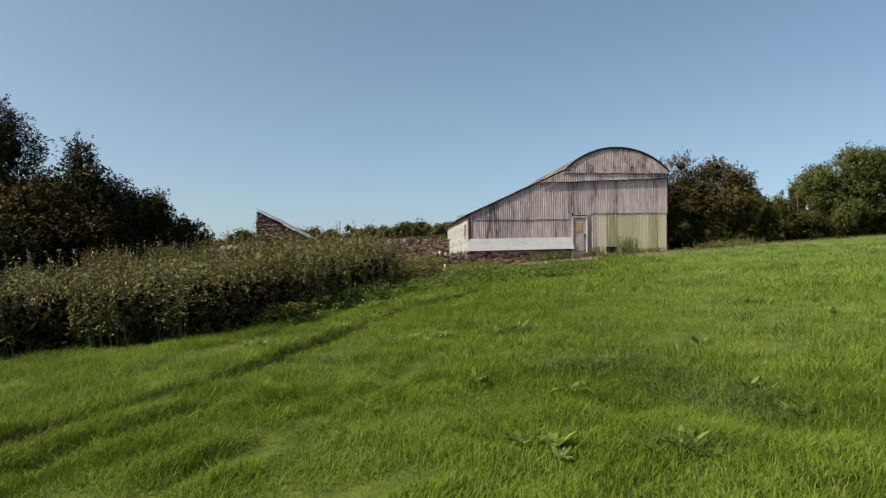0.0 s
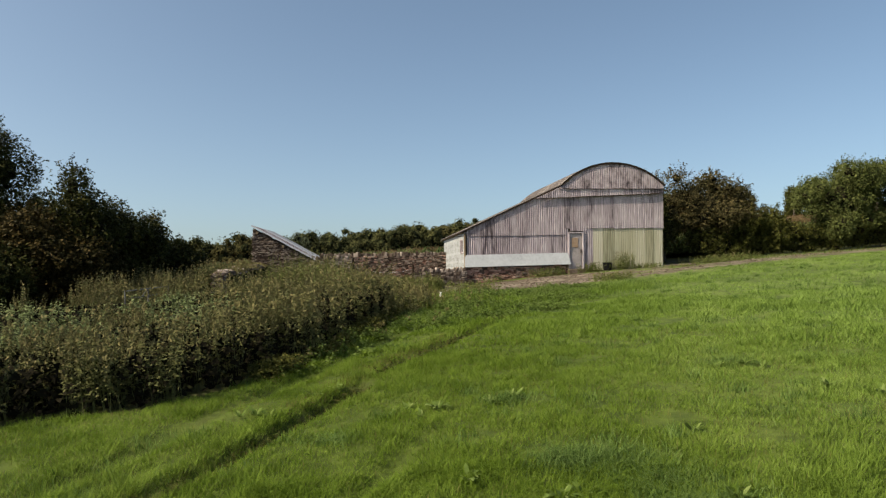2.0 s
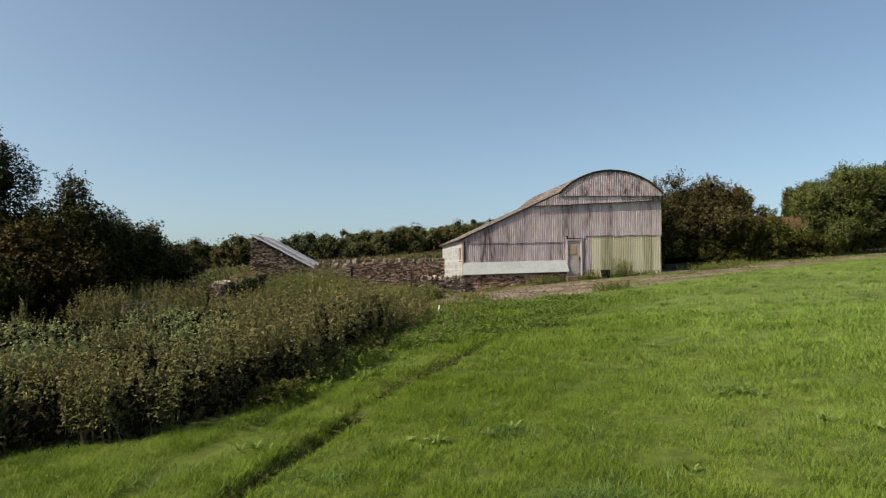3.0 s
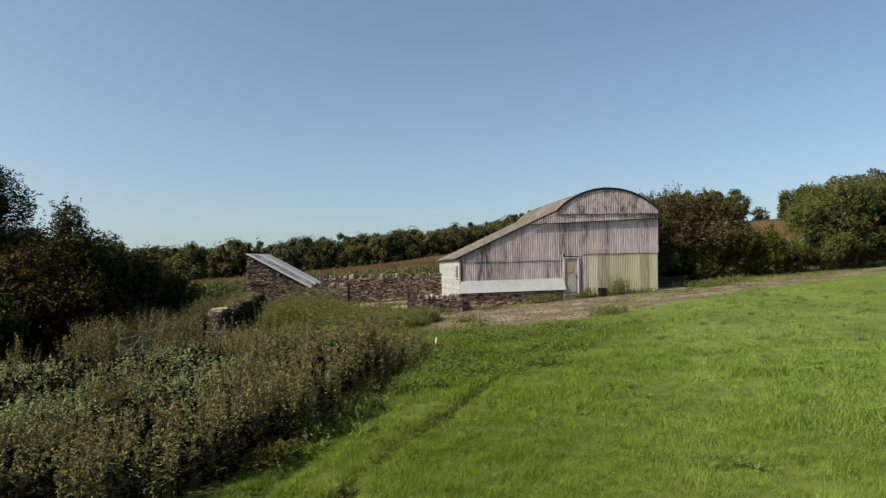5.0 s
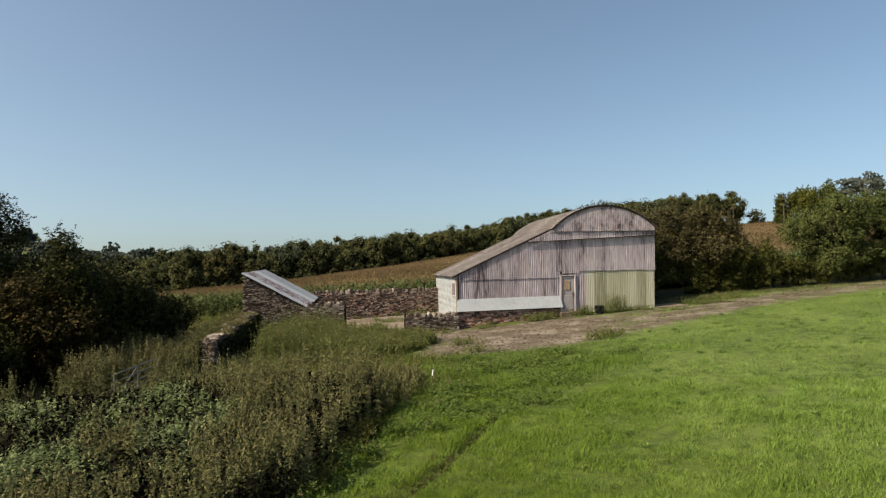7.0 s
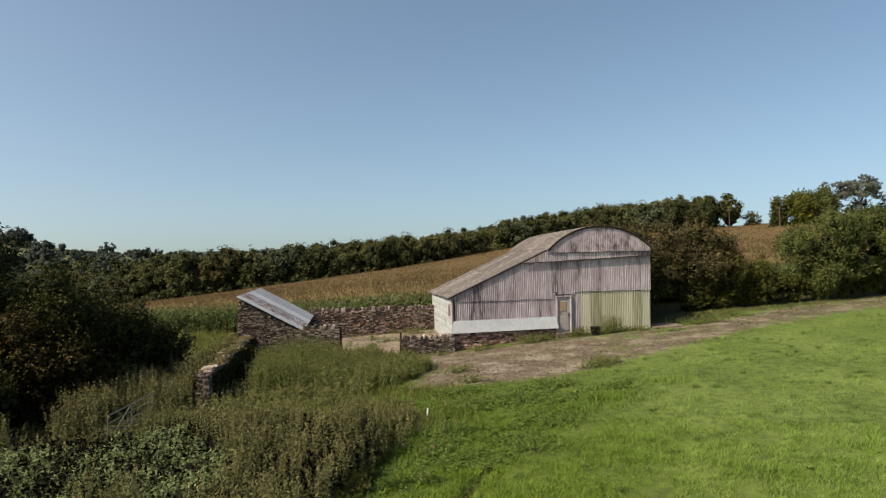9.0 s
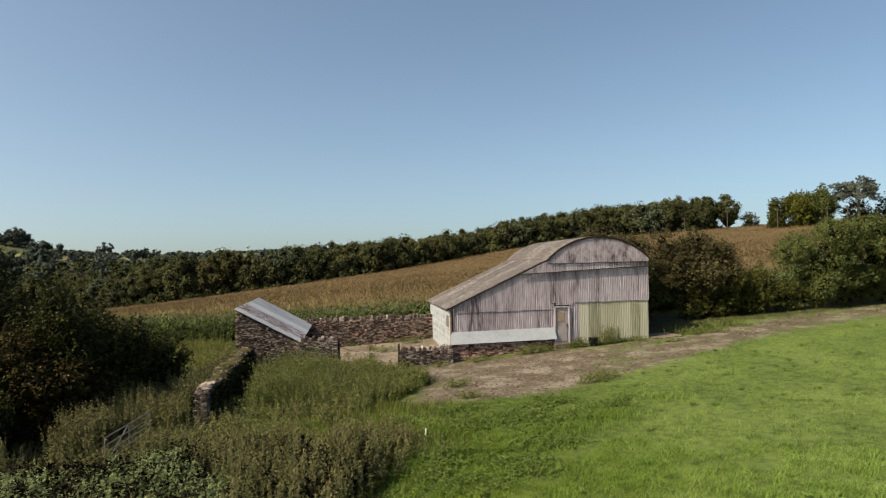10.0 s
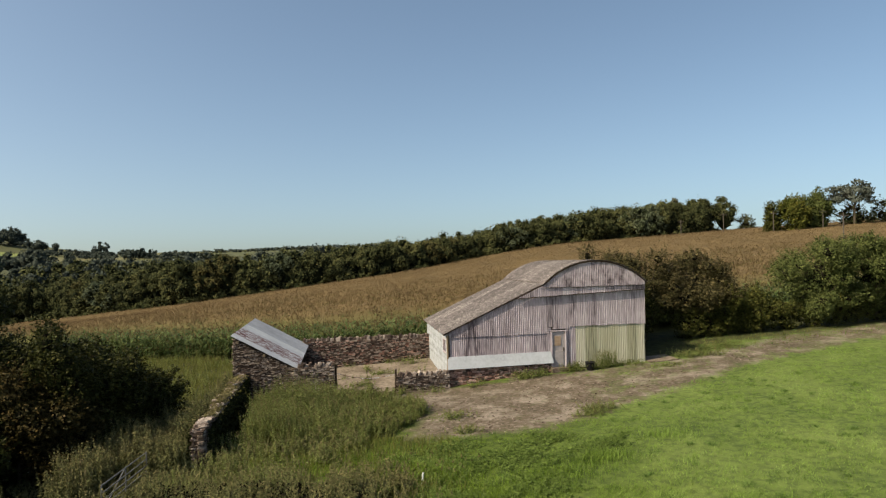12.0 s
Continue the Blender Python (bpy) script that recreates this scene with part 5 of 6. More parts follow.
# ---- maize ----
def strip_leaves(base, direction, length, droop, width, rnd):
    """Long arching leaves: three-part strips; returns corners and quads."""
    n = len(base)
    side = np.stack([-direction[:, 1], direction[:, 0], np.zeros(n)], 1)
    rows = []
    for t, w in ((0.0, 0.5), (0.35, 1.0), (0.7, 0.8), (1.0, 0.08)):
        c = base + np.concatenate([direction[:, :2] * (length * t * 0.8)[:, None], ((length * 0.9 * t) - droop * t * t)[:, None]], 1)
        rows += [c - side * (width * w)[:, None], c + side * (width * w)[:, None]]
    v = np.stack(rows, 1)
    k = np.arange(n)[:, None] * 8
    q = np.concatenate([k + np.array([0, 1, 3, 2]), k + np.array([2, 3, 5, 4]), k + np.array([4, 5, 7, 6])])
    return v.reshape(-1, 3), q


def build_maize():
    rnd = np.random.default_rng(81)
    pts = []
    for row in range(9):
        for x in np.concatenate([np.arange(-36, 4, 0.19 if row < 5 else 0.26), np.arange(17, 36, 0.26)]):
            px = x + rnd.normal() * 0.04
            pts.append((px, edge_y(px) + row * 0.75 + rnd.normal() * 0.05, 1.0))
    for x0, y0, dens, n in ((-60, 56, 1, 7000), (-80, 80, 1, 5500)):
        x = rnd.uniform(x0, 70, n)
        y = rnd.uniform(y0 - 2, y0 + 30, n)
        ok = y > edge_y(x) + 6
        pts += [(a, b, 0.5) for a, b in zip(x[ok], y[ok])]
    pts = np.array(pts)
    pts = pts[np.abs(pts[:, 0] - 0.05 * pts[:, 1]) < 0.74 * pts[:, 1]]
    x, y, whole = pts.T
    z = height(x, y)
    n = len(x)
    ht = rnd.normal(2.05, 0.1, n)
    front = whole > 0.9
    # leaves: green along the edge, drying further in
    green = y - edge_y(x) < 2.2 + np.abs(rnd.normal(0, 7.0, n))
    for nm, pick, mt, lab in (("maize_plants", green, "maize_leaf", "ripening green maize plants in rows"), ("dry_maize_plants", ~green, "maize_dry", "drying tan maize plants")):
        bs, ds, ln, dr, wd = [], [], [], [], []
        for k in range(9):
            use = pick & front if k < 7 else pick
            c = use.sum()
            a = rnd.uniform(0, 6.28, c)
            frac = (0.18 + 0.085 * k) + rnd.uniform(-0.03, 0.03, c)
            bs.append(np.stack([x[use], y[use], z[use] + ht[use] * frac], 1))
            ds.append(np.stack([np.cos(a), np.sin(a), np.zeros(c)], 1))
            ln.append(rnd.uniform(0.65, 1.0, c) * np.where(front[use], 1.0, 0.6)), dr.append(rnd.uniform(0.35, 0.8, c)), wd.append(rnd.uniform(0.04, 0.06, c))
        v, q = strip_leaves(np.concatenate(bs), np.concatenate(ds), np.concatenate(ln), np.concatenate(dr), np.concatenate(wd), rnd)
        tagged(finish(new(nm, np_mesh(nm, v, q)), M[mt]), lab, "maize", kind="stuff")
    # tassels: near ones thin, far ones sparse and broader
    fx, fy = rnd.uniform(-140, 120, 120000), rnd.uniform(70, 200, 120000)
    wood = np.interp(fx, [p[0] for p in WOOD_EDGE], [p[1] for p in WOOD_EDGE])
    ok = (fy > edge_y(fx) + 4) & (fy < wood)
    fx, fy = fx[ok], fy[ok]
    deep = np.where((y - edge_y(x) < 3.2) & (rnd.uniform(size=n) < 0.5), -0.9, 0.0)
    tx, ty = np.concatenate([x, x, x, fx]), np.concatenate([y, y, y, fy])
    size = np.concatenate([np.full(3 * n, 0.015), np.interp(fy, [70, 190], [0.018, 0.032])])
    m = len(tx)
    a = rnd.uniform(0, 6.28, m)
    lean = rnd.uniform(0.02, 0.16, m)
    zz = np.concatenate([np.tile(z + ht - 0.25 + deep, 3), height(fx, fy) + 1.75])
    up = np.concatenate([rnd.uniform(0.22, 0.4, 3 * n), rnd.uniform(0.12, 0.3, len(fx))])
    b0 = np.stack([tx, ty, zz], 1)
    tip = b0 + np.stack([np.cos(a) * lean, np.sin(a) * lean, up], 1)
    sd = np.stack([np.ones(m), rnd.normal(size=m) * 0.3, np.zeros(m)], 1) * size[:, None]
    midp = (b0 + tip) / 2
    v = np.stack([b0, midp + sd, tip, midp - sd], 1).reshape(-1, 3)
    tagged(finish(new("maize_tassels", np_mesh("maize_tassels", v, np.arange(4 * m).reshape(-1, 4))), M["tassel"]), "tan maize tassels over the field", "maize", kind="stuff")
    # the closed canopy
    gx, gy = np.meshgrid(np.linspace(-150, 125, 260), np.linspace(0, 1, 150), indexing="ij")
    wy = np.interp(gx, [p[0] for p in WOOD_EDGE] + [125], [p[1] for p in WOOD_EDGE] + [160]) + 1.0
    y = edge_y(gx) + 1.5 + (wy - edge_y(gx) - 1.5) * gy ** 1.5
    zc = height(gx, y) + 1.62 + rnd.normal(size=gx.shape) * 0.1
    zc[:, 0] -= 1.0
    nx, ny = gx.shape
    i, j = np.meshgrid(np.arange(nx - 1), np.arange(ny - 1), indexing="ij")
    q = np.stack([i * ny + j, (i + 1) * ny + j, (i + 1) * ny + j + 1, i * ny + j + 1], -1).reshape(-1, 4)
    me = np_mesh("maize_canopy", np.stack([gx, y, zc], -1).reshape(-1, 3), q)
    fresh = me.attributes.new("fresh", 'FLOAT', 'POINT')
    fresh.data.foreach_set("value", (0.75 * smooth(22, 2, y - edge_y(gx))).astype(np.float32).ravel())
    tagged(finish(new("maize_canopy", me), M["canopy"]), "closed tan and green top of the maize crop", "maize", kind="stuff")


build_maize()


# ---- nettles, brambles, long grass ----
def in_beds(n, poly, rnd):
    xs, ys = [p[0] for p in poly], [p[1] for p in poly]
    x, y = rnd.uniform(max(-26, min(xs)), max(xs), n), rnd.uniform(min(ys), max(ys), n)
    ok = inside(x, y, poly) & (x > -0.74 * y - 1)
    return x[ok], y[ok]


def herbs(name, x, y, tall, rnd, mat, seed_mat, leaves, leaf, label, seedy=0.6, girth=0.12, bare=0.0):
    """Upright plumes: stems with drooping leaves that shrink towards the tip, and a seed spike on top."""
    n = len(x)
    z = height(x, y)
    tall = tall * rnd.uniform(0.72, 1.22, n)
    lx, ly = rnd.normal(size=n) * 0.14, rnd.normal(size=n) * 0.14
    total = n * leaves
    own = np.repeat(np.arange(n), leaves)
    bare = np.broadcast_to(bare, (n,))[own]
    t = bare + (1 - bare) * np.tile((np.arange(leaves) + 0.5) / leaves, n) ** 0.8 + rnd.normal(size=total) * 0.02
    a = rnd.uniform(0, 6.28, total)
    grow = np.clip(1.2 - t, 0.25, 0.85)
    d = np.stack([np.cos(a), np.sin(a), rnd.uniform(-0.9, 0.35, total)], 1)
    d /= np.linalg.norm(d, axis=1, keepdims=True)
    s = leaf * (0.55 + 0.75 * grow) * rnd.uniform(0.7, 1.25, total)
    c = np.stack([x[own] + lx[own] * t, y[own] + ly[own] * t, z[own] + tall[own] * t], 1) + d * (girth * grow * rnd.uniform(0.3, 1.0, total))[:, None]
    e = np.cross(d, np.array([0, 0, 1.0]) + rnd.normal(size=(total, 3)) * 0.35)
    e /= np.linalg.norm(e, axis=1, keepdims=True) + 1e-9
    d, e = d * s[:, None], e * s[:, None] * 0.5
    v = np.stack([c - d * 0.7 + e, c + d * 1.2, c - d * 0.7 - e], 1).reshape(-1, 3)
    q = np.arange(3 * total).reshape(-1, 3)
    b0, tp = np.stack([x, y, z], 1), np.stack([x + lx, y + ly, z + tall], 1)
    w = np.array([0.0035, 0.0015, 0])
    sv = np.stack([b0 - w, b0 + w, tp + w * 0.4, tp - w * 0.4], 1).reshape(-1, 3)
    v2, q2 = np.concatenate([v, sv]), np.arange(4 * n).reshape(-1, 4) + len(v)
    tagged(finish(new(name, np_mesh(name, v2, q2, q)), M[mat]), label, "weeds", kind="stuff")
    pick = rnd.uniform(size=n) < seedy
    m = pick.sum()
    if m:
        c = []
        for k in range(10):
            f = 1.05 - 0.035 * k + rnd.uniform(-0.015, 0.015, m)
            c.append(np.stack([x[pick] + lx[pick] * f, y[pick] + ly[pick] * f, z[pick] + tall[pick] * f], 1) + rnd.normal(size=(m, 3)) * np.array([0.02, 0.02, 0.02]))
        v, q = leaf_tris(np.concatenate(c), 0.038, rnd, 1.6, 0.42)
        tagged(finish(new(name + "_seed", np_mesh(name + "_seed", v, None, q)), M[seed_mat]), "brown seed spikes over the weeds", "weeds", kind="stuff")


rnd = np.random.default_rng(91)
cx, cy = in_beds(2700, BED_1, rnd)
own = np.repeat(np.arange(len(cx)), 8)
x, y = cx[own] + rnd.normal(size=len(own)) * 0.11, cy[own] + rnd.normal(size=len(own)) * 0.11
bram = (x < np.interp(y, [13, 16, 20], [-4.3, -4.9, -6.6]) + 0.5 * wav(x, y, 1.1)) & (y < 19.8) & (y > np.interp(x, [-9, -7, -5], [11.8, 12.2, 13.2]) + 0.4 * wav(x, y, 1.7)) & (wav(x, y, 1.0, 0.6) > -0.75)
rise = 1.06 + 0.12 * wav(x, y, 1.3, 0.3) + rnd.normal(0, 0.13, len(cx))[own]
# a dark hollow between the front band and the brambles
hollow = smooth(1.3, 0.4, np.hypot((x + 9.4) * 0.75, (y - 15.4) * 0.7)) + 0.7 * smooth(0.8, 0.2, np.hypot((x + 5.6) * 0.5, y - 13.0))
rise -= 0.5 * np.clip(hollow, 0, 1)
tall = np.interp(y, [9, 10.5, 14, 18, 20], [0.84, 0.96, 0.98, 1.12, 1.16]) * rise
by_gate = (x < -8.6) & (y > 20.2)
tall[by_gate] = np.minimum(tall[by_gate], 0.4)
rim = seg_dist(x, y, BED_1[1:9])
stem = ~bram
bare = np.interp(rim, [0.0, 0.5, 1.0], [0.3, 0.3, 0.22])
herbs("nettles", x[stem], y[stem], tall[stem], rnd, "nettle_leaf", "seed", 40, 0.032, "dense bed of seeding brownish-green nettles", 0.7, 0.14, bare[stem])
herbs("brambles", x[bram], y[bram], np.minimum(0.78 * rise[bram], np.where(by_gate[bram], 0.5, 9)), rnd, "bramble_leaf", "seed", 22, 0.056, "pale green broad-leaved weeds among the nettles", 0.05, 0.2, 0.3)
# brown stragglers past the end of the bed
cx, cy = in_beds(150, [(-1.6, 16.2), (-0.7, 18.2), (-0.1, 20.4), (-0.6, 22.0), (-3.2, 22.2), (-3.2, 20)], rnd)
own = np.repeat(np.arange(len(cx)), 5)
x, y = cx[own] + rnd.normal(size=len(own)) * 0.08, cy[own] + rnd.normal(size=len(own)) * 0.08
herbs("brown_stragglers", x, y, 0.66 * (1 + rnd.normal(0, 0.16, len(cx))[own]), rnd, "nettle_leaf", "seed", 26, 0.034, "sparse brown seeding weeds past the nettles", 0.9, 0.1, 0.15)
# lower leaves in the depth of the bed, their shade put into a near-black colour
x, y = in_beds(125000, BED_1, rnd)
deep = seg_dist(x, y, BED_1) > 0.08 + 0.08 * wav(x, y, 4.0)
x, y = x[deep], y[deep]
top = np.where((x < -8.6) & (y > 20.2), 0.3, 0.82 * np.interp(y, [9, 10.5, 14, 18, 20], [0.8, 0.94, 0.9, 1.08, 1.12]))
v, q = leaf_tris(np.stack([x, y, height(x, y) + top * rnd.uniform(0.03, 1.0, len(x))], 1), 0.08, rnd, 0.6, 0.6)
tagged(finish(new("lower_leaves", np_mesh("lower_leaves", v, None, q)), M["inner_mass"]), "lower leaves inside the nettle bed, coloured near black as shade", "weeds", kind="stuff")
cx, cy = in_beds(1500, BED_2, rnd)
own = np.repeat(np.arange(len(cx)), 6)
x, y = cx[own] + rnd.normal(size=len(own)) * 0.1, cy[own] + rnd.normal(size=len(own)) * 0.1
low = np.interp(y - 0.1 * x, [26.6, 28, 33.5, 36], [0.45, 1.05, 1.1, 0.6]) * np.interp(x, [-8, -6.5, -4.8, -3.4, -2.2, 0.3], [0.9, 1.35, 1.05, 0.58, 0.5, 0.38]) * (0.9 + 0.22 * wav(x, y, 1.5, 0.5) + rnd.normal(0, 0.24, len(cx))[own])
herbs("green_nettles", x, y, low, rnd, "green_leaf", "seed", 26, 0.04, "green nettle bed in front of the yard wall", 0.3, 0.12)
cx, cy = in_beds(560, BED_3, rnd)
own = np.repeat(np.arange(len(cx)), 6)
x, y = cx[own] + rnd.normal(size=len(own)) * 0.09, cy[own] + rnd.normal(size=len(own)) * 0.09
herbs("brown_weeds", x, y, np.where((x > -10.9) & (y < 24.2), 0.4, 1.25) * (1 + 0.1 * wav(x, y, 2.0) + rnd.normal(0, 0.16, len(cx))[own]), rnd, "nettle_leaf", "seed", 28, 0.045, "tall brown seeding weeds beside the ruined wall", 0.9)
x, y = rnd.normal(-9.15, 0.14, 600), rnd.uniform(26.0, 35.5, 600)
herbs("bank_weeds", x - 0.105 * (y - 25.5), y, 1.62, rnd, "nettle_leaf", "seed", 24, 0.055, "tall brown weeds against the back of the ruined wall", 0.8, 0.14, 0.3)
# weeds in a darkened leaf colour that stands for the wall's cast shadow
x, y = rnd.normal(-8.2, 0.2, 700), rnd.uniform(25.6, 35.5, 700)
herbs("wall_weeds", x - 0.105 * (y - 25.5), y, 0.5, rnd, "bush_leaf", "seed", 24, 0.06, "weeds along the foot of the ruined wall, coloured dark for its shadow", 0.15)
# nettles and docks in the meadow behind the ruined wall
x, y = in_beds(4200, MEADOW, rnd)
keep = (wav(x, y, 0.9, 0.7) + 0.6 * wav(x, y, 2.4) > -0.1) & (x > -24)
herbs("meadow_weeds", x[keep], y[keep], 0.75 * (1 + 0.3 * wav(x[keep], y[keep], 1.6)), rnd, "green_leaf", "seed", 16, 0.05, "green weeds standing in the meadow grass", 0.2)
# low weeds between the bed and the pasture
edge = [(-2.9, 10.9), (-1.2, 12.6), (0.0, 15.2), (0.9, 17.8), (2.0, 20.2), (2.4, 22.6), (1.2, 25.2), (-1.5, 24.6), (-1.6, 20.4), (-1.2, 18.5), (-1.8, 16.3)]
x, y = in_beds(8000, edge, rnd)
keep = wav(x, y, 2.2, 0.8) + 0.6 * wav(x, y, 5.0) + rnd.normal(size=len(x)) * 0.5 > 0.1 + 0.9 * smooth(0.9, 0.1, seg_dist(x, y, edge[:6]))
herbs("low_weeds", x[keep], y[keep], 0.27 * (1 + 0.4 * wav(x[keep], y[keep], 1.8)), rnd, "weed_leaf", "seed", 8, 0.042, "low green weeds creeping into the pasture", 0.05)
t = rnd.uniform(0.42, 1, 1500)
fx = np.interp(t, [0, 0.25, 0.4, 0.55, 0.7, 1], [-7, -4.2, -3.1, -2.4, -1.7, -0.9]) + rnd.normal(0.02, 0.14, 1500)
fy = np.interp(t, [0, 0.25, 0.4, 0.55, 0.7, 1], [9.1, 9.6, 11.0, 12.6, 16.0, 21.0]) + rnd.normal(-0.05, 0.14, 1500)
keep = wav(fx, fy, 2.6, 0.2) > -0.2
herbs("fringe_weeds", fx[keep], fy[keep], 0.3, rnd, "hedge_leaf", "seed", 12, 0.04, "low weeds along the edge of the bed", 0.0)
# mixed weeds between the two beds
x, y = in_beds(3600, [(-9, 20.6), (-1.6, 20.4), (0.4, 22.4), (0.9, 24.5), (0.4, 26.6), (-1.6, 27.2), (-8.3, 27.2)], rnd)
keep = (wav(x, y, 1.3, 0.4) + 0.7 * wav(x, y, 3.3) + rnd.normal(size=len(x)) * 0.35 > -0.25 + 0.3 * np.maximum(0, x + 5)) & (np.hypot(x + 3.0, y - 22.6) > 0.8)
mix = rnd.uniform(size=len(x)) < 0.55
tl = 0.55 * (1 + 0.45 * wav(x, y, 1.9, 0.2)) * np.interp(x, [-8, -3, 1], [1.3, 0.95, 0.45])
for nm, use, mt, lab in (("mixed_weeds", keep & mix, "green_leaf", "rough mixed green weeds between the beds"), ("olive_weeds", keep & ~mix, "nettle_leaf", "olive seeding weeds between the beds")):
    herbs(nm, x[use], y[use], tl[use], rnd, mt, "seed", 16, 0.05, lab, 0.4)
# a darker patch of broad leaves in the pasture
patch = [(-0.4, 16.4), (2.6, 16.8), (4.2, 18.4), (5.7, 21.2), (7.9, 23.6), (8.4, 25.2), (5.4, 26.2), (-1.0, 26.0), (-0.4, 21.0)]
x, y = in_beds(11000, patch, rnd)
keep = wav(x, y, 2.0, 0.3) + 0.7 * wav(x, y, 4.6) + rnd.normal(size=len(x)) * 0.5 > -0.2 + 1.1 * smooth(1.1, 0.1, seg_dist(x, y, patch + patch[:1]))
herbs("clover", x[keep], y[keep], 0.17 * (1 + 0.4 * wav(x[keep], y[keep], 1.8)), rnd, "weed_leaf", "seed", 8, 0.045, "darker patch of broad-leaved weeds in the pasture", 0.0)
# plants in the deep wheel rut, in a dark leaf colour for the groove's shade
ry = np.concatenate([rnd.uniform(6.6, 10.2, 500), rnd.uniform(11, 17, 200)])
rx = np.interp(ry, [p[1] for p in RUT_A], [p[0] for p in RUT_A]) + rnd.normal(0, 0.05, 700)
herbs("rut_weeds", rx, ry, 0.13, rnd, "hedge_leaf", "seed", 7, 0.035, "weeds in a deep wheel rut, coloured dark for its shade", 0.0, 0.07)
# weeds rooted in the joints of the yard slab
js = np.concatenate([rnd.normal(-4.32, 0.09, 260), rnd.uniform(-7.8, -0.4, 140), rnd.uniform(-7.9, -0.2, 160)])
jv = np.concatenate([rnd.uniform(-0.2, 8.3, 260), rnd.normal(4.22, 0.08, 140), rnd.normal(8.35, 0.12, 160)])
keep = wav(js, jv, 1.9, 0.5) + 0.4 * wav(js, jv, 4.3) > 0.0
jx, jy = yard_xy(js[keep], jv[keep])
herbs("joint_weeds", jx, jy, 0.3 * (1 + 0.4 * wav(jx, jy, 2.0)), rnd, "green_leaf", "seed", 14, 0.04, "weeds growing in the joints of the yard slab", 0.15)
# loose clumps: by the barn, on the track, in the pasture
cx, cy, ct = [], [], []
for ax, ay, sp, k, tl in ((8.6, 37.1, 0.35, 90, 0.5), (10.4, 37.3, 0.3, 110, 0.85), (9.9, 37.2, 0.3, 50, 0.45), (11.8, 37.5, 0.5, 60, 0.25), (5.6, 36.5, 0.4, 80, 0.45), (6.6, 36.8, 0.3, 40, 0.4), (3.0, 36.2, 0.35, 25, 0.35),
                          (0.6, 36.1, 0.35, 25, 0.35), (-1.4, 35.8, 0.4, 60, 0.4), (7.6, 28.6, 0.45, 80, 0.3), (7.0, 28.0, 0.3, 40, 0.3), (1.4, 29.5, 0.5, 60, 0.3), (1.8, 27.0, 0.3, 40, 0.3), (13.6, 36.4, 0.5, 30, 0.2),
                          (16.0, 38.4, 0.8, 150, 0.4), (18.0, 40.2, 0.8, 120, 0.4), (-3.6, 38.0, 0.4, 70, 0.3), (-2.6, 41.0, 0.4, 60, 0.3), (-0.8, 43.8, 0.5, 60, 0.5)):
    cx.append(rnd.normal(ax, sp, k)), cy.append(rnd.normal(ay, sp * 0.5, k)), ct.append(np.full(k, tl))
cx, cy, ct = np.concatenate(cx), np.concatenate(cy), np.concatenate(ct)
herbs("loose_weeds", cx, cy, ct, rnd, "green_leaf", "seed", 16, 0.04, "scattered green weed clumps on track and pasture", 0.1)


def grass(name, x, y, ht, wide, rnd, mat, label, bend=0.5, kinked=True, lean=None):
    n = len(x)
    z = height(x, y) - 0.01
    a = rnd.uniform(0, 6.28, n) if lean is None else lean + rnd.normal(size=n) * 0.9
    d = np.stack([np.cos(a), np.sin(a), np.zeros(n)], 1)
    sd = np.stack([-d[:, 1], d[:, 0], np.zeros(n)], 1) * np.broadcast_to(wide, (n,))[:, None]
    hh = ht * rnd.uniform(0.55, 1.3, n)
    b0 = np.stack([x, y, z], 1)
    out = (hh * bend * rnd.uniform(0.3, 1.3, n))[:, None]
    tip = b0 + d * out + np.array([0, 0, 1]) * (hh * 0.9)[:, None]
    if kinked:
        md = b0 + d * out * 0.3 + np.array([0, 0, 1]) * (hh * 0.62)[:, None]
        v = np.stack([b0 - sd, b0 + sd, md + sd * 0.8, md - sd * 0.8, tip], 1).reshape(-1, 3)
        k = np.arange(n)[:, None] * 5
        me = np_mesh(name, v, k + np.array([0, 1, 2, 3]), k + np.array([3, 2, 4]))
    else:
        v = np.stack([b0 - sd, b0 + sd, tip], 1).reshape(-1, 3)
        me = np_mesh(name, v, None, np.arange(3 * n).reshape(-1, 3))
    return tagged(finish(new(name, me), M[mat]), label, "grass", kind="stuff")


def free_ground(x, y):
    ok = ~inside(x, y, BARE)
    for poly in (BED_1, BED_2, BED_3):
        ok &= ~inside(x, y, poly)
    ok &= np.minimum(seg_dist(x, y, TRACK_A), seg_dist(x, y, TRACK_B)) > 0.35 + 1.0 * np.abs(wav(x, y, 2.3))
    ok &= ~inside(x, y, WORN) | (wav(x, y, 1.6, 0.9) + 0.7 * wav(x, y, 4.1) > 0.35)
    ok &= (y < 36 + 0.11 * x) & ~((x < -10) & (y > 20))
    return ok


def wedge(n, r0, r1, rnd, half=40):
    a = np.radians(rnd.uniform(-half, half, n))
    r = np.sqrt(rnd.uniform(r0 ** 2, r1 ** 2, n))
    return r * np.sin(a), r * np.cos(a)


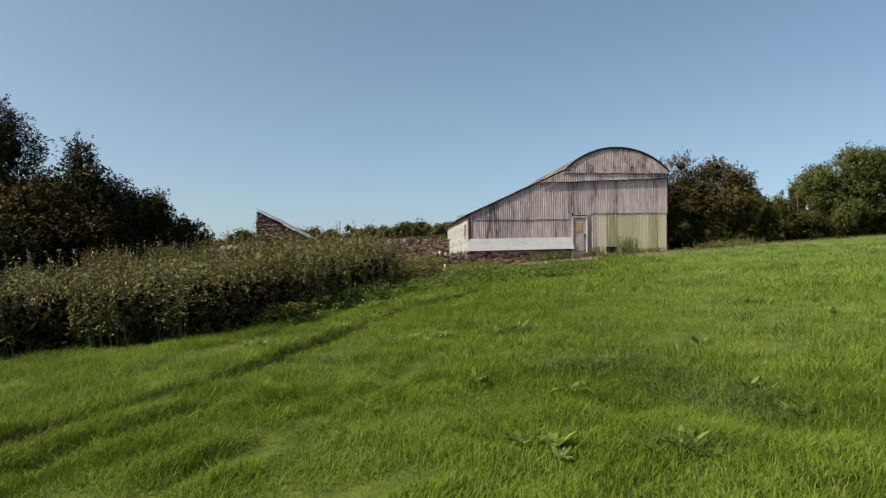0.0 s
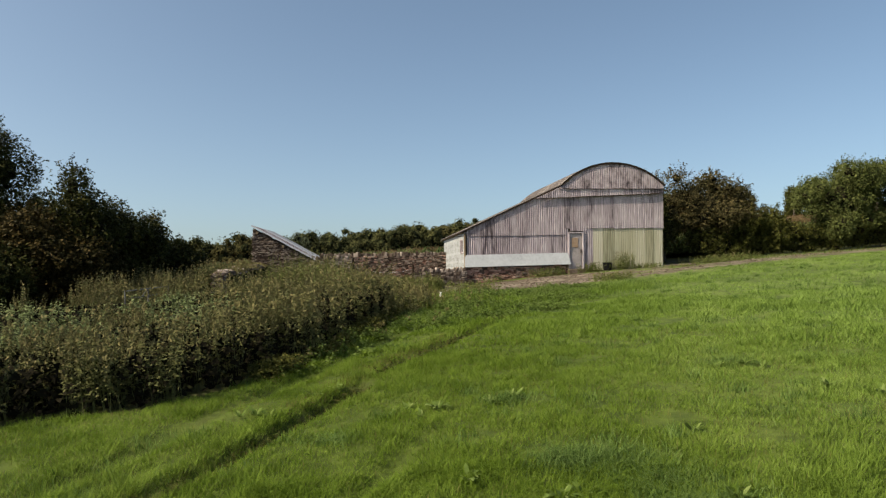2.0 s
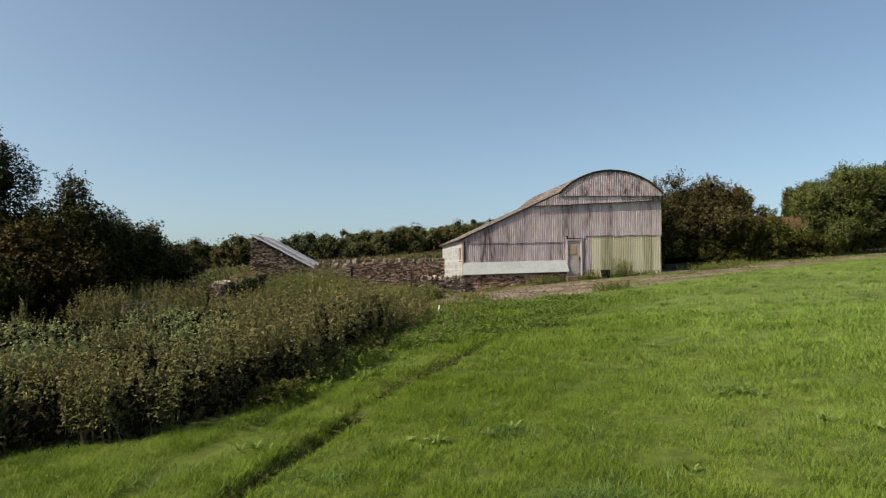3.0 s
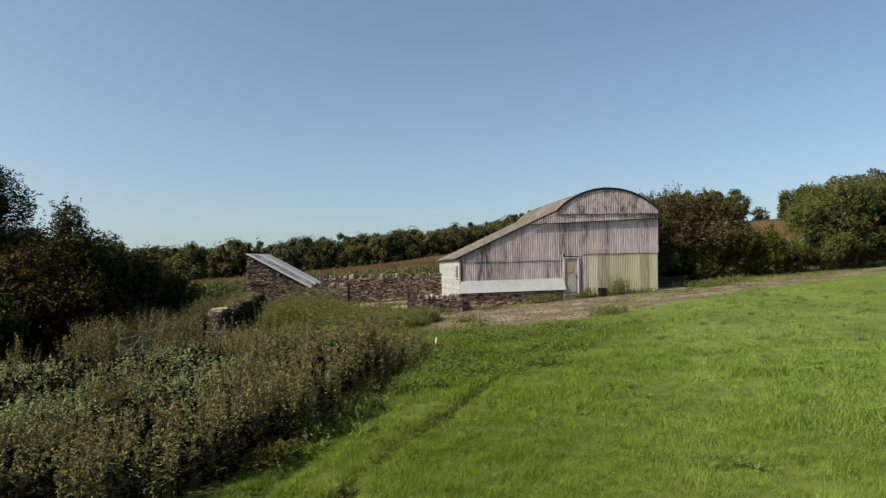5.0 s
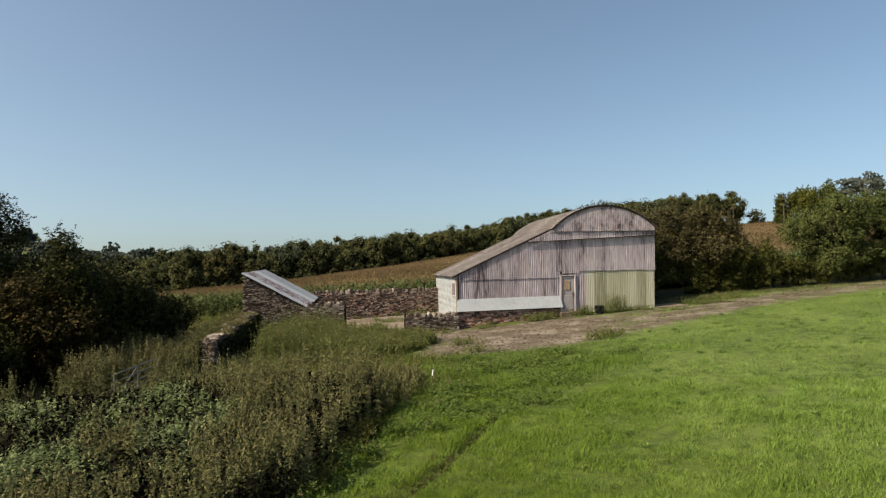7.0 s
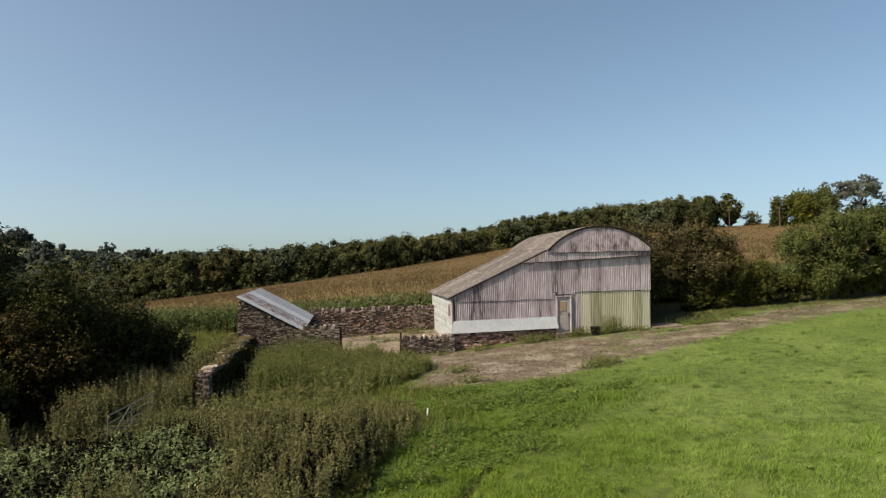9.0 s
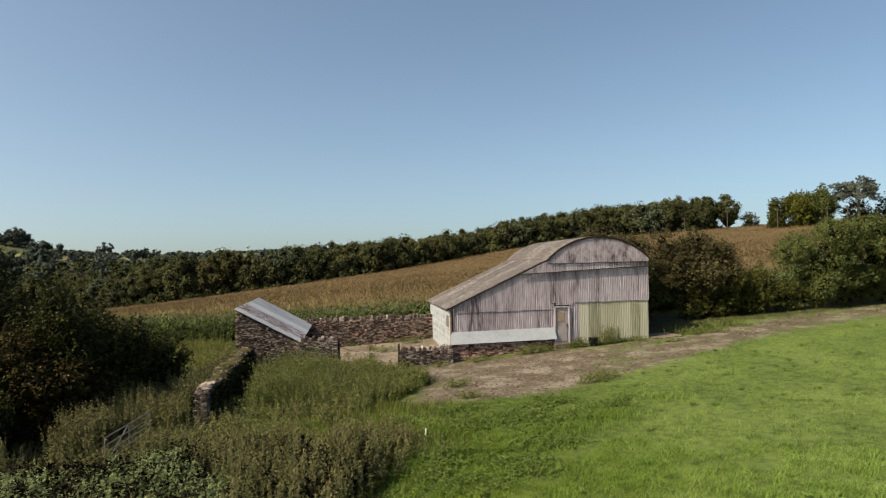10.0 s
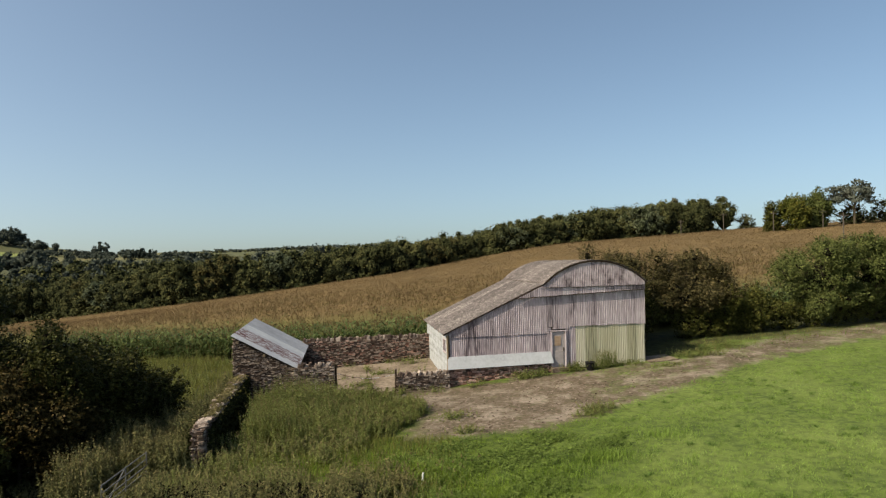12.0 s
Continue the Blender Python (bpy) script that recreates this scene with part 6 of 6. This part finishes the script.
for nm, n, r0, r1, ht, wd, kink in (("grass", 120000, 3.0, 6.6, 0.075, 0.003, True), ("grass", 190000, 6.6, 12.5, 0.078, 0.0042, False), ("grass", 170000, 12.5, 21, 0.095, 0.008, False), ("grass", 150000, 21, 44, 0.085, 0.0085, False)):
    x, y = wedge(n, r0, r1, rnd)
    # half of the blades gather in tufts that lean together
    spread = 0.06 if r0 < 9 else 0.15
    cx, cy = wedge(n // (30 if r0 < 9 else 22), r0, r1, rnd)
    k = rnd.integers(0, len(cx), n // 2)
    x[:len(k)], y[:len(k)] = cx[k] + rnd.normal(size=len(k)) * spread, cy[k] + rnd.normal(size=len(k)) * spread
    lean = rnd.uniform(0, 6.28, n)
    lean[:len(k)] = rnd.uniform(0, 6.28, len(cx))[k]
    ok = free_ground(x, y)
    x, y, lean = x[ok], y[ok], lean[ok]
    lush = 1 + 0.42 * wav(x, y, 1.1, 0.4) + 0.45 * wav(x, y, 3.3, 2.0) + 0.25 * wav(x, y, 8.0, 1.0)
    da, db = seg_dist(x, y, RUT_A), seg_dist(x, y, RUT_B)
    bank = x < np.interp(y, [p[1] for p in RUT_A], [p[0] for p in RUT_A])
    lush *= 1 - (0.3 + 0.15 * np.sin(1.7 * y) + 0.4 * smooth(11, 10, y) + 0.3 * smooth(12.3, 13.2, y) * smooth(17.2, 16.2, y)) * np.exp(-(da / 0.15) ** 2) - 0.6 * np.exp(-(db / 0.14) ** 2) + np.where(bank, 0.6 + 0.7 * smooth(11, 10, y), 0.2) * np.exp(-((da - 0.27) / 0.12) ** 2) + 0.5 * np.exp(-((db - 0.32) / 0.14) ** 2)
    for dc in (seg_dist(x, y, RUT_C), seg_dist(x, y, RUT_D)):
        lush *= 1 - 0.5 * np.exp(-(dc / 0.13) ** 2) + 0.35 * np.exp(-((dc - 0.26) / 0.12) ** 2)
    across = 0.88 * x - 0.47 * y + 0.25 * wav(x, y, 0.5)
    lush += 0.3 * np.sin(across * 6.6) * 0.8 * np.clip(0.5 + wav(x, y, 0.7, 1.3), 0, 1)
    lush = np.maximum(lush, 0.12)
    grass(nm, x, y, ht * lush, wd, rnd, "grass_blade", "short bright green pasture grass", 1.1, kink, lean)
x, y = wedge(9000, 3.2, 14, rnd)
ok = free_ground(x, y)
near_rut = np.concatenate([rnd.uniform(2.9, 7.0, 2600), rnd.uniform(9.0, 14.5, 1500)])
x, y = np.concatenate([x[ok], np.interp(near_rut, [p[1] for p in RUT_A], [p[0] for p in RUT_A]) + rnd.normal(0, 0.12, 4100) + np.where(near_rut > 8, -0.36, 0.05)]), np.concatenate([y[ok], near_rut])
grass("straw", x, y, 0.1, 0.003, rnd, "hay_blade", "dry straw stalks in the pasture", 0.9)
x, y = in_beds(26000, MEADOW, rnd)
grass("long_grass", x, y, 0.55, 0.012, rnd, "hay_blade", "long yellowing meadow grass", 0.35)
x, y = wedge(24000, 40, 52, rnd)
ok = (x > 16.5 + 0.8 * wav(x, y, 2.0)) & (y > 38.2 + 0.16 * (x - 14)) & (y < 44)
ok &= wav(x, y, 2.6, 0.7) + 0.8 * wav(x, y, 5.5) > -0.1 - 0.5 * smooth(41, 43.5, y)
dry = rnd.uniform(size=len(x)) < 0.5
for nm, use, mt, lab in (("verge_grass", ok & ~dry, "dark_grass", "patchy rough grass along the hedge foot"), ("dry_verge_grass", ok & dry, "hay_blade", "yellowing grass along the hedge foot")):
    grass(nm, x[use], y[use], 0.13 * (1 + 0.5 * wav(x[use], y[use], 3.1)), 0.012, rnd, mt, lab, 0.8)

bx, by, bh = [], [], []
for ax, ay, sp, k, tl in ((6.2, 22.6, 0.5, 900, 0.26), (4.6, 21.6, 0.9, 1100, 0.2), (2.0, 20.6, 1.0, 1300, 0.22), (0.2, 22.4, 0.9, 1500, 0.3), (9.0, 24.5, 0.6, 500, 0.2), (-3.0, 24.0, 1.6, 1600, 0.3)):
    bx.append(rnd.normal(ax, sp, k)), by.append(rnd.normal(ay, sp * 0.55, k)), bh.append(np.full(k, tl))
grass("grass_tufts", np.concatenate(bx), np.concatenate(by), np.concatenate(bh), 0.007, rnd, "grass_blade", "longer darker grass tufts in the pasture", 0.6)
x, y = wedge(650, 7, 36, rnd, 34)
ok = free_ground(x, y)
own = np.repeat(np.nonzero(ok)[0], 70)
wide = rnd.uniform(0.05, 0.2, len(x))[own]
grass("pasture_tufts", x[own] + rnd.normal(size=len(own)) * wide, y[own] + rnd.normal(size=len(own)) * wide, rnd.uniform(0.08, 0.17, len(x))[own], 0.0055, rnd, "dark_grass", "scattered coarse tufts in the pasture", 0.9, False)
bx, by, bh = [], [], []
for ax, ay, sp, k, tl in ((1.3, 6.5, 0.2, 1200, 0.12), (1.75, 6.5, 0.22, 1300, 0.11), (2.0, 6.0, 0.24, 1500, 0.11), (2.15, 5.4, 0.26, 1500, 0.12), (2.4, 5.0, 0.25, 1300, 0.11), (1.55, 4.2, 0.14, 700, 0.12), (-1.2, 7.6, 0.15, 400, 0.1), (4.4, 10.0, 0.2, 500, 0.13), (0.9, 8.8, 0.2, 400, 0.12)):
    bx.append(rnd.normal(ax, sp, k)), by.append(rnd.normal(ay, sp * 0.8, k)), bh.append(np.full(k, tl))
grass("dark_tufts", np.concatenate(bx), np.concatenate(by), np.concatenate(bh), 0.0035, rnd, "dark_grass", "coarse darker grass patches in the pasture", 1.3)
x, y = in_beds(4500, BED_2, rnd)
grass("tall_grass", x, y, np.interp(y - 0.1 * x, [27, 28, 33.5, 36], [0.6, 1.0, 1.0, 0.45]) * np.interp(x, [-6.5, -4.8, -3.4, 0.3], [1.2, 0.9, 0.5, 0.38]), 0.01, rnd, "hay_blade", "tall seeding grass among the nettles", 0.22)

x, y = rnd.uniform(-9, 2.5, 12000), rnd.uniform(20, 27.2, 12000)
ok = ~inside(x, y, BED_1) & ~inside(x, y, BED_2) & ~inside(x, y, BARE) & (np.hypot(x + 3.0, y - 22.6) > 0.8) & (rnd.uniform(size=12000) < smooth(2.5, -2.0, x + 0.5 * wav(x, y, 1.0)))
grass("rough_grass", x[ok], y[ok], 0.3 * (1 + 0.4 * wav(x[ok], y[ok], 1.4)), 0.009, rnd, "hay_blade", "rough yellowing grass between the weed beds", 0.6)

# ---- loose stones on the bare earth ----
def gravel():
    r = np.random.default_rng(97)
    x, y = in_beds(2600, BARE, r)
    t = r.uniform(0, 1, 500)
    for lane in (TRACK_A, TRACK_B):
        k = len(lane) - 2
        x = np.concatenate([x, np.interp(t * k, range(len(lane)), [p[0] for p in lane]) + r.normal(size=500) * 0.8])
        y = np.concatenate([y, np.interp(t * k, range(len(lane)), [p[1] for p in lane]) + r.normal(size=500) * 0.5])
    n = len(x)
    s = 0.01 + 0.04 * r.uniform(size=n) ** 3
    way = np.array([[1, 0, 0], [-1, 0, 0], [0, 1, 0], [0, -1, 0], [0, 0, 1], [0, 0, -1.0]])
    v = way[None] * r.uniform(0.6, 1.4, (n, 6, 1)) * s[:, None, None] * np.array([1.2, 1.2, 0.6]) + np.stack([x, y, height(x, y) + s * 0.25], 1)[:, None]
    f = np.array([[0, 2, 4], [2, 1, 4], [1, 3, 4], [3, 0, 4], [2, 0, 5], [1, 2, 5], [3, 1, 5], [0, 3, 5]])
    tagged(finish(new("gravel", np_mesh("gravel", v.reshape(-1, 3), None, (f[None] + (np.arange(n) * 6)[:, None, None]).reshape(-1, 3))), M["stone_mass"]), "loose stones scattered on the bare track", "gravel", kind="stuff")


gravel()

# ---- dock plants in the pasture ----
def dock(x, y, size, seed):
    r = np.random.default_rng(seed)
    k = int(r.integers(12, 20))
    a = r.uniform(0, 6.28, k)
    top = thing("dock_plant", x, y, h1(x, y), 0, "broad-leaved dock rosette in short grass", "plant", "docks in the pasture")
    base = np.stack([np.cos(a), np.sin(a), np.zeros(k)], 1) * 0.03 + np.array([0, 0, 0.02])
    length = size * r.uniform(0.6, 1.3, k)
    v, q = strip_leaves(base, np.stack([np.cos(a), np.sin(a), np.zeros(k)], 1) * r.uniform(0.5, 1.1, (k, 1)), length, length * r.uniform(0.25, 0.75, k), length * r.uniform(0.12, 0.18, k), r)
    finish(new("leaves", np_mesh("leaves", v, q)), M["dock_leaf"], top)


for i, (x, y) in enumerate(((-0.2, 8.3), (-0.4, 8.7), (-0.0, 8.6), (0.7, 8.7), (1.0, 8.9), (4.4, 10.2), (4.1, 9.8), (4.5, 9.8), (4.7, 9.6), (4.9, 8.3), (5.2, 8.1), (5.3, 7.9), (5.9, 16.0), (5.7, 16.8), (3.9, 16.4), (3.8, 14.9), (9.3, 14.9), (8.7, 15.0), (2.9, 12.9), (-2.4, 8.8), (-2.6, 8.8), (-2.2, 8.7), (-1.5, 10.0), (-1.8, 9.7), (2.7, 7.0), (4.5, 13.8), (1.3, 5.9), (1.1, 5.8), (0.5, 4.4), (0.7, 4.3), (0.7, 4.1), (1.4, 4.3), (1.5, 4.2), (1.6, 4.0), (2.6, 4.9), (2.0, 5.5), (2.5, 5.5), (0.3, 6.2))):
    dock(x, y, 0.11 + 0.07 * ((i * 7) % 5) / 4, 300 + i)

# ---- small things ----
def post(name, x, y, hgt, r, mat, label, lean=(0, 0), sides=8):
    bm = bmesh.new()
    bar(bm, (0, 0, -0.15), (lean[0], lean[1], hgt), r, sides, r * 0.92)
    ob = part(name, bm, M[mat])
    ob.location = (x, y, h1(x, y))
    return tagged(ob, label, "post")


post("marker_stake", 0.0, 21.6, 0.42, 0.028, "white_plastic", "white plastic marker stake in the grass", (0.06, 0.0))
gx, gy = yard_xy(-6.1, -0.12)
post("gate_post", gx, gy, 1.75, 0.06, "dark_metal", "rusty iron gate post against the wall")
gx, gy = yard_xy(-2.88, -0.12)
post("gate_post", gx, gy, 1.25, 0.06, "dark_metal", "rusty iron gate post against the wall")
post("fence_post", -12.0, 23.7, 1.25, 0.06, "old_wood", "weathered wooden fence post among weeds", (0.1, 0.05))
post("fence_post", -11.45, 23.3, 1.0, 0.07, "old_wood", "short split wooden post among weeds", (-0.08, 0.0))


def gateway():
    """A low wire hurdle and a sagging chain between the gate posts."""
    gx, gy = yard_xy(-6.05, -0.1)
    z = h1(gx, gy)
    top = thing("wire_hurdle", gx, gy, z, TURN_B, "rusty wire hurdle leaning across the gateway", "gate")
    for q in (0.0, 0.55, 1.1, 1.9, 2.6, 3.1):
        bm = bmesh.new()
        bar(bm, (q, 0, -0.05), (q + 0.02, 0, 0.75 if q in (0.0, 1.1, 3.1) else 0.35), 0.012, 5)
        part("rod", bm, M["dark_metal"], top)
    for zz in (0.08, 0.35):
        bm = bmesh.new()
        bar(bm, (0, 0, zz), (3.1, 0, zz - 0.03), 0.01, 5)
        part("rail", bm, M["dark_metal"], top)
    bm = bmesh.new()
    pts = [Vector((3.15 * i / 12, -0.03, 1.25 - 0.25 * math.sin(math.pi * i / 12) - 0.2 * i / 12)) for i in range(13)]
    for a, b in zip(pts, pts[1:]):
        bar(bm, a, b, 0.014, 5)
    part("chain", bm, M["rust"], top)


gateway()


def field_gate():
    """Tubular gate, one end sunk among the weeds."""
    top = thing("field_gate", -9.85, 20.9, h1(-9.85, 20.9) + 0.08, 90, "galvanised tubular field gate standing open in weeds", "gate")
    for z in (0.25, 0.45, 0.65, 0.88, 1.12):
        bm = bmesh.new()
        bar(bm, (0, 0, z), (3.3, 0, z), 0.022, 7)
        part("rail", bm, M["galvanised"], top)
    for s in (0.0, 1.65, 3.3):
        bm = bmesh.new()
        bar(bm, (s, 0, 0.05), (s, 0, 1.14), 0.025, 7)
        part("upright", bm, M["galvanised"], top)
    bm = bmesh.new()
    bar(bm, (0, 0.02, 0.25), (1.65, 0.02, 1.1), 0.018, 6)
    part("brace", bm, M["galvanised"], top)


field_gate()


def bucket():
    x, y = 9.35, 36.95
    top = thing("water_bucket", x, y, h1(x, y) + 0.0, 0, "black plastic bucket by the barn wall", "bucket")
    bm = bmesh.new()
    bmesh.ops.create_cone(bm, cap_ends=True, segments=20, radius1=0.2, radius2=0.27, depth=0.42, matrix=Matrix.Translation((0, 0, 0.25)))
    part("body", bm, M["black_plastic"], top)
    bm = bmesh.new()
    for i in range(20):
        a, b = i * math.tau / 20, (i + 1) * math.tau / 20
        bar(bm, (0.27 * math.cos(a), 0.27 * math.sin(a), 0.46), (0.27 * math.cos(b), 0.27 * math.sin(b), 0.46), 0.018, 5)
    part("rim", bm, M["black_plastic"], top)


bucket()


def wire_pole(x, y, hgt):
    top = thing("utility_pole", x, y, h1(x, y), 0, "slender wooden utility pole across the field", "pole", "poles along the field")
    bm = bmesh.new()
    bar(bm, (0, 0, -0.3), (0, 0, hgt), 0.11, 8, 0.08)
    part("shaft", bm, M["pole_wood"], top)
    bm = bmesh.new()
    box(bm, -0.8, -0.06, hgt - 0.5, 0.8, 0.06, hgt - 0.38)
    part("crossarm", bm, M["pole_wood"], top)


for x, y, k in ((65.8, 168, 5.6), (75.9, 166, 6.5), (78.6, 147, 6.2), (89.9, 147, 5.6), (61.8, 96, 6.6)):
    wire_pole(x, y, k)
